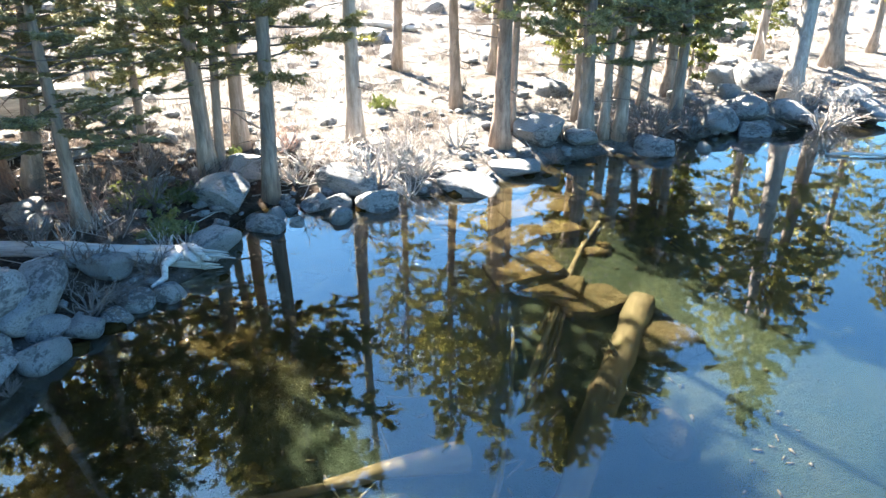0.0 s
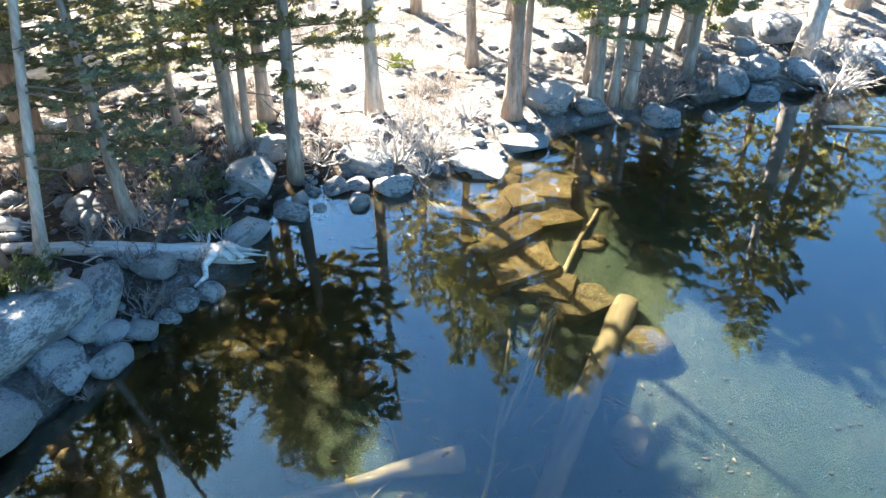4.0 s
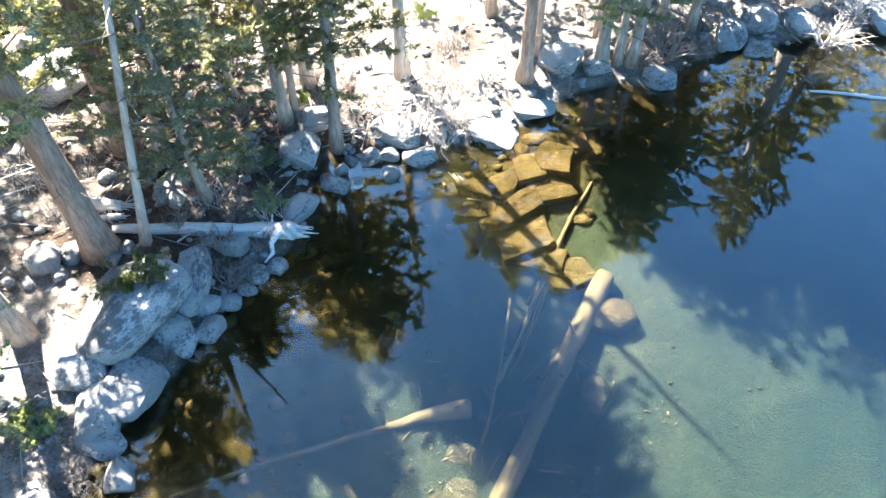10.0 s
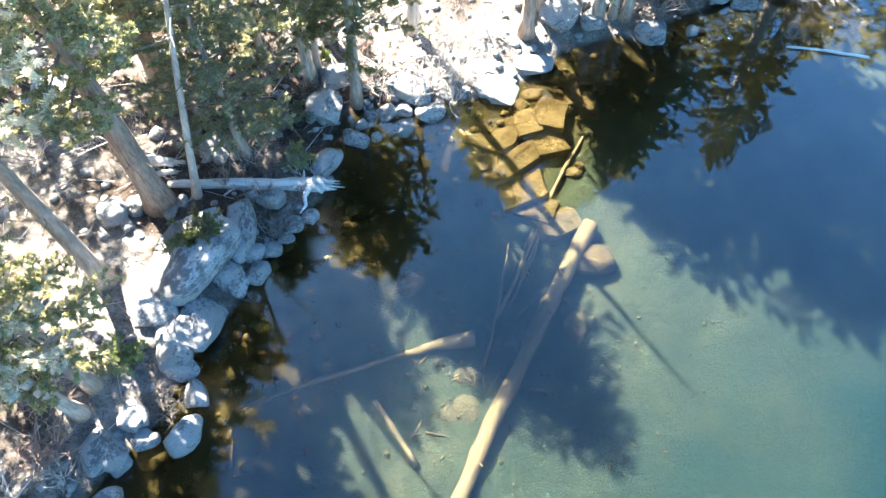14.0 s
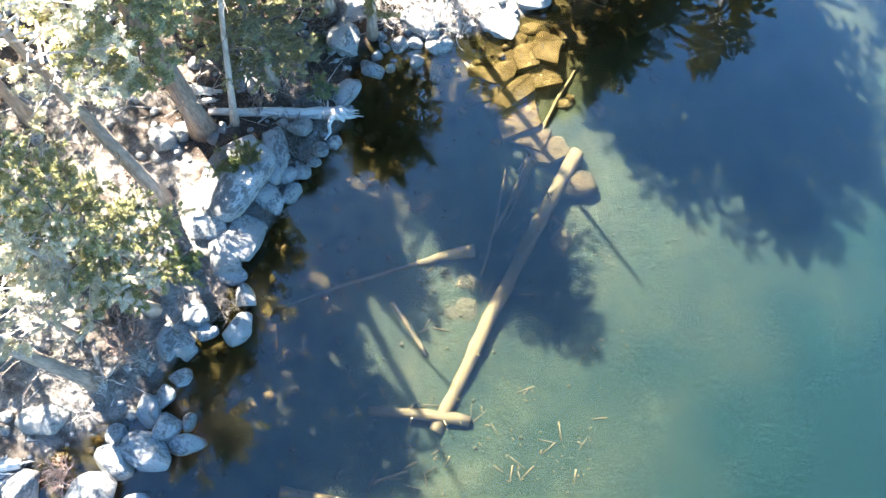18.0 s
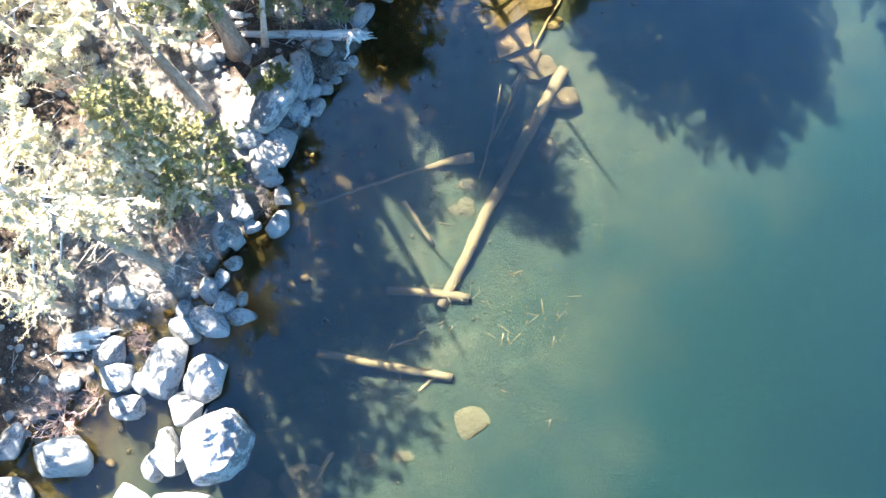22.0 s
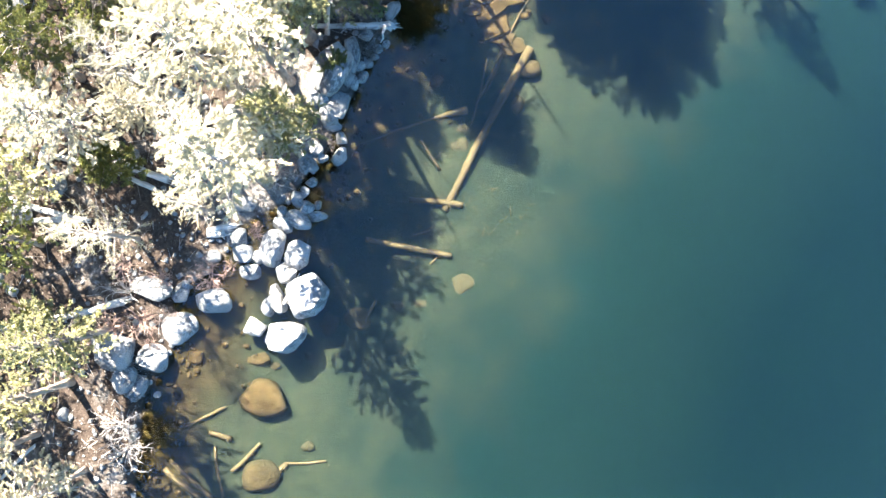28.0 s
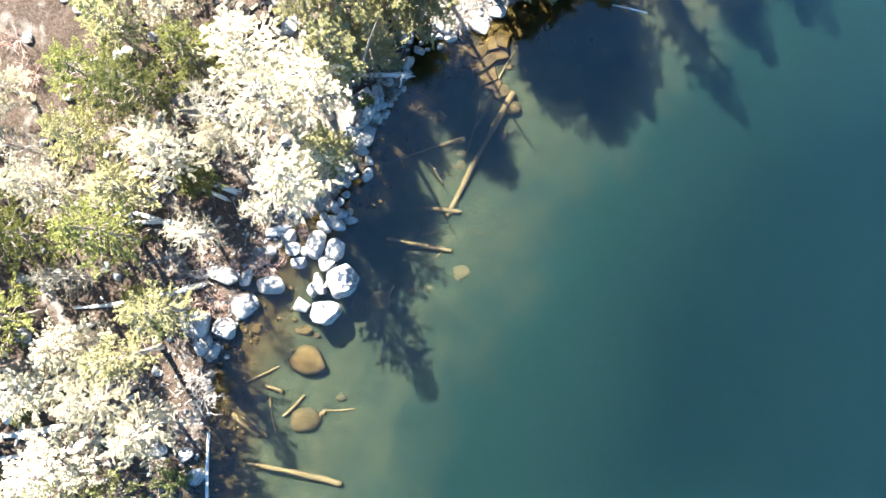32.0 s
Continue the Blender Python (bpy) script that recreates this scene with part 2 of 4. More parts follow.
# ---- the lie of the land ----
SHORE = np.array([(-60, -160), (-22, -40), (-14.5, -17), (-13.3, -12.9), (-12.2, -9.5), (-11.9, -5.8), (-11.0, -4.6), (-10.6, -3.0), (-10.9, -2.0), (-10.1, -1.4), (-8.95, -0.3), (-8.5, 0.8), (-7.0, 1.7), (-6.4, 1.95), (-5.6, 3.2), (-5.0, 4.0), (-4.6, 5.2), (-4.1, 5.9), (-3.7, 6.8), (-3.2, 7.8), (-2.9, 8.3), (-2.5, 8.7), (-2.2, 9.3), (-2.35, 10.2), (-2.1, 11.0), (-1.6, 11.4), (-0.8, 11.2), (0.15, 11.5), (0.87, 11.6), (1.9, 12.1), (2.8, 12.9), (3.3, 13.25), (3.8, 13.4), (4.4, 13.65), (4.8, 13.5), (5.5, 13.95), (6.3, 14.4), (7.1, 14.8), (7.8, 14.8), (8.7, 15.1), (9.5, 15.4), (11.2, 15.6), (15, 18), (24, 20), (60, 34), (250, 120)], float)


def inland(x, y):
    """Distance from the waterline: above 0 on land, below 0 in the lake."""
    p = np.stack([np.asarray(x, float), np.asarray(y, float)], -1)
    best, sign = np.full(p.shape[:-1], 1e9), np.ones(p.shape[:-1])
    for a, b in zip(SHORE[:-1], SHORE[1:]):
        d = b - a
        s = np.clip(((p - a) @ d) / (d @ d), 0, 1)
        q = p - a - s[..., None] * d
        r = np.hypot(q[..., 0], q[..., 1])
        side = np.sign(d[0] * (p[..., 1] - a[1]) - d[1] * (p[..., 0] - a[0]))
        near = r < best - 1e-9
        best, sign = np.where(near, r, best), np.where(near, side, sign)
    return best * sign


def rough_noise(x, y):
    """Cheap rolling unevenness from a few sines."""
    return (np.sin(x * 1.7 + 1.3 * np.sin(y * 0.9)) * np.cos(y * 1.5 + 0.8 * np.sin(x * 1.1)) * 0.55
            + np.sin(x * 3.9 + y * 1.1) * np.cos(y * 3.3 - x * 0.7) * 0.3 + np.sin(x * 8.1 - y * 2.2) * np.cos(y * 7.3 + x * 1.9) * 0.15)


def height(x, y):
    x, y = np.asarray(x, float), np.asarray(y, float)
    return rise(x, y, inland(x, y))


def rise(x, y, d):
    up = np.maximum(d, 0)
    land = 0.32 * (1 - np.exp(-up / 0.8)) + 0.045 * np.minimum(up, 10) + 0.16 * np.clip(up - 10, 0, 40) + 0.02 * np.clip(up - 50, 0, 400)
    land = land + rough_noise(x, y) * 0.11 * np.clip(up / 1.5, 0, 1)
    out = np.maximum(-d, 0)
    bed = -(0.03 + 0.23 * np.minimum(out, 4.5) + 0.05 * np.clip(out - 4.5, 0, 30) + 0.03 * np.clip(out - 34.5, 0, 100)) * (1 + 0.5 / (1 + np.exp(np.clip(-(x - 14) / 3.0, -50, 50))))
    bed = bed + rough_noise(x * 0.8, y * 0.8) * 0.12 * np.clip(out / 1.5, 0, 1) * np.exp(-out / 5)
    return np.where(d > 0, land, bed)


SEGMENTS = [(*a, *(b - a), float((b - a) @ (b - a))) for a, b in zip(SHORE[:-1], SHORE[1:])]


def inland_at(x, y):
    """The same as inland(), for one point."""
    best, sign = 1e18, 1.0
    for ax, ay, dx, dy, dd in SEGMENTS:
        px, py = x - ax, y - ay
        s = min(1.0, max(0.0, (px * dx + py * dy) / dd))
        r = (px - s * dx) ** 2 + (py - s * dy) ** 2
        if r < best - 1e-12:
            best, sign = r, (1.0 if dx * py - dy * px > 0 else -1.0)
    return math.sqrt(best) * sign


def at(x, y):
    return float(rise(x, y, np.float64(inland_at(x, y))))


def spread(a, b, step, far):
    core = list(np.arange(a, b + 1e-6, step))
    w, lo, hi = step, [], []
    x = core[-1]
    while x < far:
        w *= 1.35
        x += w
        hi.append(x)
    w, x = step, core[0]
    while x > -far:
        w *= 1.35
        x -= w
        lo.append(x)
    return np.array(lo[::-1] + core + hi)


def ground():
    xs, ys = spread(-26, 24, 0.2, 2500), spread(-16, 32, 0.2, 2500)
    X, Y = np.meshgrid(xs, ys)
    Z = height(X, Y)
    v = np.stack([X, Y, Z], -1).reshape(-1, 3)
    w, h = len(xs), len(ys)
    i = (np.arange(h - 1)[:, None] * w + np.arange(w - 1)).ravel()
    f = np.stack([i, i + 1, i + w + 1, i + w], -1)
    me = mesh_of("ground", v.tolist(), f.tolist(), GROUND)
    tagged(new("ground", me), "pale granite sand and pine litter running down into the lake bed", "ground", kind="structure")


ground()
S = 2500
me = mesh_of("water", [(-S, -S, 0), (S, -S, 0), (S, S, 0), (-S, S, 0)], [(0, 1, 2, 3)], WATER)
lake = tagged(new("water", me), "clear calm lake water, blue-green where it is deep", "water", kind="structure")
lake.visible_shadow = False


# ---- trees ----
def crown_geo(seed, H, z0, R, branches, taper=0.8, dry=False, droop=0.1, dense=1.0, width=0.055, tufts=3, blades=8, size=(0.07, 0.14)):
    """Needles and limbs of a pine of height H, in metres, about a straight stem."""
    rnd = random.Random(seed)
    leaf, limb = Geo(), Geo()
    for i in range(branches):
        s = ((i + rnd.random()) / branches) ** 0.9
        z = z0 + (H - z0) * s
        a = i * 2.4 + rnd.uniform(-0.5, 0.5)
        prof = (1 - s) ** taper * (0.55 + 0.45 * min(1, s * 4)) + 0.06
        L = R * prof * rnd.uniform(0.55, 1.15)
        out = Vector((math.cos(a), math.sin(a), 0))
        lift = rnd.uniform(-0.1, 0.35) + 0.5 * s - droop
        pts = [Vector((0, 0, z))]
        for k in range(1, 5):
            u = k / 4
            pts.append(Vector((0, 0, z)) + out * (L * u) + Vector((rnd.uniform(-1, 1), rnd.uniform(-1, 1), 0)) * 0.05 * L
                       + Vector((0, 0, L * (lift * u + 0.25 * u * u * rnd.random()))))
        r0 = 0.012 + 0.012 * L
        limb.tube(pts, [r0, r0 * 0.8, r0 * 0.6, r0 * 0.4, r0 * 0.15], 3, cap=False)
        twigs = max(3, int(L * 6.5 * dense))
        for k in range(twigs):
            u = 0.22 + 0.78 * (k + rnd.random()) / twigs
            j = min(3, int(u * 4))
            p = pts[j].lerp(pts[j + 1], u * 4 - j)
            d = (out * rnd.uniform(0.3, 0.9) + out.cross(Vector((0, 0, 1))) * rnd.uniform(-1, 1) + Vector((0, 0, rnd.uniform(-0.15, 0.6)))).normalized()
            tl = rnd.uniform(0.14, 0.42) * min(1, 0.5 + L * 0.4)
            if dry:
                limb.tube([p, p + d * tl], [0.006, 0.003], 3, cap=False)
            for q in range(tufts):
                c = p + d * (tl * (0.3 + 0.7 * q / (tufts - 1)))
                for b in range(blades):
                    n = (d * rnd.uniform(0.1, 0.9) + unit(rnd)).normalized()
                    leaf.blade(c + unit(rnd) * 0.03, n * rnd.uniform(*size), width, n.orthogonal().normalized())
    return leaf, limb


CROWNS = {}
FINE = dict(width=0.034, tufts=5, blades=14, size=(0.045, 0.11))
FEATHERY = dict(width=0.024, tufts=6, blades=20, size=(0.04, 0.09))
for key, (seed, H, z0, R, nb, taper, droop, dense) in {
    "tall_a": (1, 10, 2.6, 1.9, 78, 0.75, 0.15, 1.0), "tall_b": (2, 10, 3.6, 1.6, 66, 0.6, 0.1, 1.0), "tall_c": (3, 10, 2.0, 2.1, 84, 0.85, 0.2, 0.9),
    "tall_e": (5, 10, 3.2, 1.4, 70, 0.7, 0.2, 1.0), "young": (7, 3, 0.35, 0.85, 46, 0.8, -0.1, 1.6), "young_b": (8, 3, 0.3, 1.0, 44, 0.7, -0.2, 1.6),
    "near_a": (1, 10, 2.6, 1.9, 80, 0.75, 0.15, 1.55), "near_b": (2, 10, 3.6, 1.6, 68, 0.6, 0.1, 1.6), "near_c": (3, 10, 2.0, 2.1, 84, 0.85, 0.2, 1.5),
    "near_d": (4, 10, 4.8, 1.8, 56, 0.5, 0.05, 1.1), "near_e": (5, 10, 3.2, 1.4, 70, 0.7, 0.2, 1.5), "near_thin": (6, 10, 5.0, 0.9, 40, 0.6, 0.1, 1.0)}.items():
    leaf, limb = crown_geo(seed, H, z0, R, nb, taper, False, droop, dense, **(FINE if key.startswith("near") else {}))
    mat = FRESH if key.startswith("young") else NEEDLE
    CROWNS[key] = leaf.mesh("crown_" + key, mat, False), limb.mesh("limbs_" + key, LIMB), H
    if key in ("tall_a", "tall_c", "near_e", "near_d"):
        fine, thin = crown_geo(seed + 30, H, max(z0, 3.4) + (0.9 if key == "near_e" else 0.4), R, nb - (0 if key == "near_e" else 10), taper, False, droop - 0.1, 1.05, **FEATHERY)
        CROWNS["pale" + key[4:]] = fine.mesh("pale_crown", PALE, False), thin.mesh("pale_limbs", TWIG), H
    if key in ("tall_a", "tall_c"):
        # the same crown again in PALE, its sunlit look painted into the colour
        CROWNS["bleached" + key[4:]] = leaf.mesh("sunlit_crown", PALE, False), CROWNS[key][1], H
        CROWNS["fresh" + key[4:]] = leaf.mesh("fresh_crown", FRESH, False), CROWNS[key][1], H
for key, base in (("dry_a", "tall_b"), ("dry_b", "tall_e")):
    leaf, limb = crown_geo({"dry_a": 11, "dry_b": 12}[key], 8, 1.2, 1.5, 60, 0.7, True, 0.0, 0.9, 0.014)
    CROWNS[key] = leaf.mesh("crown_" + key, GREY_NEEDLE, False), limb.mesh("limbs_" + key, TWIG), 8


def dead_limb(seed):
    """A bare, broken lower limb, reaching out along x."""
    rnd = random.Random(seed)
    g = Geo()
    L = rnd.uniform(0.4, 1.2)
    d = Vector((1, 0, rnd.uniform(-0.35, 0.2)))
    p0, p1 = Vector((0, 0, 0)), d * L * 0.5 + unit(rnd) * 0.05
    p2 = d * L + unit(rnd) * 0.12
    g.tube([p0, p1, p2], [0.016, 0.011, 0.004], 4, cap=False)
    for k in range(rnd.randint(1, 5)):
        q = p1.lerp(p2, rnd.random())
        e = q + (d + unit(rnd)).normalized() * rnd.uniform(0.12, 0.4)
        g.tube([q, q.lerp(e, 0.5) + unit(rnd) * 0.03, e], [0.006, 0.004, 0.002], 3, cap=False)
    return g.mesh("limb", LIMB)


DEAD = [dead_limb(s) for s in range(21, 33)]


def pine_tree(x, y, h, d, crown="near_a", lean=(0.0, 0.0), label="pine with grey furrowed bark and dark green needles", turn=None, bark_mat=None, dead=12, wide=1.0, top=1.0):
    """lean: metres by which the top stands off the foot. d: the trunk's thickness near the ground."""
    rnd = random.Random(int(x * 131 + y * 977))
    z = at(x, y) - 0.08
    root = tagged(new("pine_tree"), label, "tree", "pines on the shore")
    root.location = (x, y, z)
    g = Geo()
    pts, rad = [], []
    for k in range(12):
        u = k / 11
        bend = math.sin(u * 3.1) * 0.012 * h
        pts.append((lean[0] * u + bend * math.sin(x * 3), lean[1] * u + bend * math.cos(y * 3), u * h * top))
        rad.append(d / 2 * ((1 - u * top) ** 0.8 * 0.95 + 0.05) * (1 + 0.4 * math.exp(-u * h / 0.22)))
    g.tube(pts, rad, 10, rough=0.05, rnd=rnd)
    trunk = child("trunk", g.mesh("trunk", bark_mat or BARK), root)
    turn = rnd.uniform(0, 6.28) if turn is None else turn
    shear = Matrix(((1, 0, lean[0] / h, 0), (0, 1, lean[1] / h, 0), (0, 0, 1, 0), (0, 0, 0, 1)))
    if crown:
        leaf, limb, H = CROWNS[crown]
        m = shear @ Matrix.Diagonal((wide * (h / H) ** 0.5, wide * (h / H) ** 0.5, h / H, 1)) @ Matrix.Rotation(turn, 4, "Z")
        for name, me in (("crown", leaf), ("branchwork", limb)):
            c = tagged(child(name, me, root), kind="stuff")
            c.matrix_local = m
    for k in range(dead):
        u = rnd.uniform(0.1, 0.62)
        c = child("limb", rnd.choice(DEAD), trunk)
        a = rnd.uniform(0, 6.28)
        c.matrix_local = Matrix.Translation((lean[0] * u, lean[1] * u, u * h)) @ Matrix.Rotation(a, 4, "Z") @ Matrix.Diagonal((*[rnd.uniform(0.6, 1.15)] * 3, 1))
    return root


pine_tree(-5.18, 10.83, 7.3, 0.29, 'near_a', (1.1, 0.52), wide=1.2)
pine_tree(-4.12, 9.80, 5.0, 0.21, 'near_c', (-0.07, -0.03), wide=1.2)
pine_tree(-2.89, 11.94, 7.9, 0.28, 'near_c', (0.06, 0.02))
pine_tree(-2.77, 12.20, 7.0, 0.17, 'near_thin', (0.59, 0.13))
pine_tree(-2.58, 13.14, 9.5, 0.26, 'near_a', (0.42, 0.09), wide=1.2)
pine_tree(-1.86, 11.46, 8.0, 0.25, 'near_a', (0.27, 0.04), wide=1.2)
pine_tree(-0.56, 13.50, 8.8, 0.30, None, (0.27, 0.01), "tall dead pine pole with short broken limbs", bark_mat=PALE_BARK)
pine_tree(2.13, 13.49, 6.3, 0.35, 'near_b', (0.03, -0.00), bark_mat=RED_BARK)
pine_tree(2.45, 14.24, 8.0, 0.17, 'near_thin', (-0.04, 0.01))
pine_tree(3.91, 14.01, 7.9, 0.30, 'near_c', (-0.11, 0.03), wide=1.2)
pine_tree(4.30, 14.14, 8.0, 0.20, 'near_thin', (-0.08, 0.02))
pine_tree(4.62, 14.11, 8.0, 0.26, 'near_a', (-0.19, 0.06))
pine_tree(12.28, 19.72, 8.6, 0.51, 'near_a', (-0.21, 0.13))
pine_tree(1.52, 15.81, 8.2, 0.25, 'near_b', (-0.03, 0.00))
pine_tree(-4.16, 12.84, 6.0, 0.16, 'near_c', (-0.02, -0.01))
pine_tree(-5.92, 11.16, 11.0, 0.51, None, (0.0, -0.2), "thick red-brown snag with broken limbs and no needles", bark_mat=RED_BARK, dead=16)
pine_tree(-5.68, 8.50, 8.3, 0.54, 'near_b', (-0.27, -0.2), bark_mat=RED_BARK, wide=1.3)
pine_tree(-4.95, 8.68, 7.4, 0.17, None, (1.39, 0.72), "slender bare silver-grey dead pole standing by the shore", bark_mat=PALE_BARK)
pine_tree(-6.35, 6.72, 8.5, 0.35, 'pale_d', (-0.5, 0.1), "pine with a bare trunk and sunlit pale green needles", wide=1.3)
pine_tree(-6.07, 4.61, 6.6, 0.27, 'near_c', (-0.21, -0.30))
pine_tree(-6.19, 4.12, 5.8, 0.26, 'pale_c', (-0.27, -0.45))
pine_tree(-8.2, 6.0, 9.4, 0.32, 'pale_d', (-0.1, -0.1), "pine with sunlit pale green needles", wide=1.2)
pine_tree(4.00, 15.10, 8.0, 0.22, 'near_b', (0.04, -0.01), wide=1.2)

# trees whose shadows and crowns show, but not their feet
pine_tree(-7.2, 2.6, 10.6, 0.3, "pale_e", (0.1, 0.0), "slender pine with sunlit pale green needles", wide=1.3)
pine_tree(-9.4, 1.5, 5.8, 0.26, "dry_b", (0.1, 0.1), "dry pine with grey bleached twigs", dead=0, wide=0.7)
pine_tree(-13.2, -3.2, 8.5, 0.3, "tall_c", (0.1, 0.1))
pine_tree(-14.6, -5.2, 8.5, 0.28, "tall_b", (0.0, 0.2))
pine_tree(9.35, 16.43, 9.2, 0.46, "near_e", (1.3, 1.8), "pine with a pale bare trunk leaning back from the water", bark_mat=PALE_BARK, wide=1.15)
pine_tree(5.6, 15.8, 7.6, 0.2, "near_c", (0.6, -0.2))
pine_tree(5.4, 16.5, 8.2, 0.3, "near_c", (0.1, 0.0), wide=1.25)
pine_tree(6.2, 15.3, 7.6, 0.24, "near_c", (0.1, 0.0), wide=1.25)
pine_tree(5.0, 15.2, 8.0, 0.2, "near_a", (0.0, 0.1), wide=1.25)
pine_tree(6.6, 16.9, 7.2, 0.28, "near_a", (0.0, 0.0), wide=1.25)
pine_tree(-9.6, 8.6, 8.5, 0.26, "pale_c", (0.1, -0.2), "pine with sunlit pale green needles", wide=1.25)
pine_tree(-9.6, 4.6, 5.6, 0.2, "dry_a", (0.1, -0.1), "dry pine with grey bleached twigs", dead=0)
pine_tree(-11.3, 4.9, 4.8, 0.2, "pale_c", (0.0, 0.1), "pine with sunlit pale green needles")
pine_tree(-7.2, 10.7, 9.6, 0.3, "near_d", (0.1, 0.0), wide=0.9)
pine_tree(-10.9, 6.0, 7.5, 0.2, "dry_a", (-0.1, 0.1), "dry pine with grey bleached twigs", dead=0, wide=1.2)
pine_tree(-6.9, 12.9, 8.5, 0.3, "near_c", (0.0, 0.2), wide=1.2)
pine_tree(-7.3, 5.6, 6.0, 0.16, "dry_a", (0.2, -0.2), "dry pine with grey bleached twigs", dead=0)
pine_tree(-7.6, 3.5, 5.5, 0.15, "dry_b", (-0.1, 0.2), "dry pine with grey bleached twigs", dead=0)
pine_tree(-14.0, -8.6, 7.0, 0.22, "pale_c", (0.1, 0.0), "pine with sunlit pale green needles", wide=1.2)
pine_tree(-15.8, -7.2, 7.5, 0.24, "pale_a", (0.0, 0.2), "pine with sunlit pale green needles", wide=1.2)
pine_tree(-14.4, 6.6, 8.0, 0.26, "fresh_a", (0.2, 0.0), "pine with bright yellow-green needles", wide=1.3, dead=3)
pine_tree(-12.4, 8.6, 7.0, 0.24, "fresh_c", (0.0, 0.1), "pine with bright yellow-green needles", wide=1.2, dead=3)
pine_tree(-16.6, 7.4, 7.5, 0.24, "fresh_c", (0.1, -0.2), "pine with bright yellow-green needles", wide=1.3, dead=3)
pine_tree(-13.2, 4.0, 7.5, 0.24, "pale_c", (0.1, 0.1), "pine with sunlit pale green needles", wide=1.2, dead=3)
pine_tree(-15.4, 9.4, 8.0, 0.26, "tall_e", (0.0, 0.0), wide=1.2, dead=3)
pine_tree(-17.0, 4.6, 7.0, 0.24, "tall_a", (0.0, 0.0), wide=1.2, dead=3)
pine_tree(-12.2, 0.4, 6.8, 0.2, "dry_a", (0.1, 0.0), "dry pine with grey bleached twigs", dead=0, wide=1.1)
pine_tree(-12.5, 3.1, 3.4, 0.1, "young", (0.0, 0.0), "young bushy pine with yellow-green needles", dead=0, wide=1.3)
pine_tree(8.4, 19.2, 8.0, 0.26, "tall_c", (0.0, 0.2))
pine_tree(10.6, 20.6, 8.5, 0.28, "tall_a", (0.2, 0.1))
pine_tree(14.6, 21.5, 8.0, 0.26, "tall_c", (0.0, 0.0))
pine_tree(16.4, 20.6, 7.5, 0.24, "tall_a", (0.1, 0.0))
pine_tree(4.7, 19.3, 8.5, 0.26, "tall_b", (0.0, 0.0))
pine_tree(2.7, 18.6, 8.0, 0.24, "tall_e", (0.0, 0.0))
pine_tree(0.3, 19.0, 8.5, 0.26, "tall_b", (0.1, 0.0))
pine_tree(7.4, 17.6, 2.6, 0.08, "young", (0.0, 0.0), "young bushy pine with yellow-green needles", dead=0)
pine_tree(4.6, 17.4, 3.2, 0.08, "young_b", (0.0, 0.0), "young bushy pine with yellow-green needles", dead=0)
pine_tree(11.6, 22.4, 3.0, 0.08, "young", (0.0, 0.0), "young bushy pine with yellow-green needles", dead=0)


def forest():
    """The wood behind, thinning out up the slope."""
    rnd = random.Random(77)
    feet = [(o.location.x, o.location.y) for o in scene.objects if o.name.startswith("pine_tree")]
    kinds = ["tall_a", "bleached_a", "tall_c", "tall_e", "dry_a", "bleached_a", "bleached_c", "bleached_c", "dry_b", "tall_c", "fresh_a", "fresh_c", "dry_b", "young", "young_b"]
    made = 0
    for k in range(9000):
        x, y = (rnd.uniform(-26, -4), rnd.uniform(-15, 16)) if made < 80 else (rnd.uniform(-20, 30), rnd.uniform(10, 42))
        d = inland_at(x, y)
        if d < 1.6 or d > 30 or (-1.5 < x < 9 and y < 20) or (x < -14 and y > 26) or (-9.5 < x < -3.5 and 2.5 < y < 13) or (x < -17 and y > 8) or (x > -4.5 and d < 5) or (-12.5 < x < -9 and -2 < y < 8):
            continue
        gap = 2.4 if x < -5 else 3.2
        if any((x - a) ** 2 + (y - b) ** 2 < gap * gap for a, b in feet):
            continue
        feet.append((x, y))
        kind = rnd.choice(kinds)
        if kind.startswith("young"):
            pine_tree(x, y, rnd.uniform(1.6, 3.2), 0.07, kind, (0, 0), "young bushy pine with yellow-green needles", dead=0)
        elif kind.startswith("dry"):
            pine_tree(x, y, rnd.uniform(5, 8), 0.2, kind, (rnd.uniform(-0.4, 0.4), rnd.uniform(-0.4, 0.4)), "dry pine with grey bleached twigs", dead=0)
        else:
            pine_tree(x, y, rnd.uniform(6.0, 9.5), rnd.uniform(0.2, 0.34), kind, (rnd.uniform(-0.6, 0.6), rnd.uniform(-0.6, 0.6)), "pine with sunlit pale green needles" if kind[0] == "b" else "pine with bright yellow-green needles" if kind[0] == "f" else "pine with grey furrowed bark and dark green needles", dead=3, wide=1.2)
        made += 1
        if made >= 125:
            break


forest()


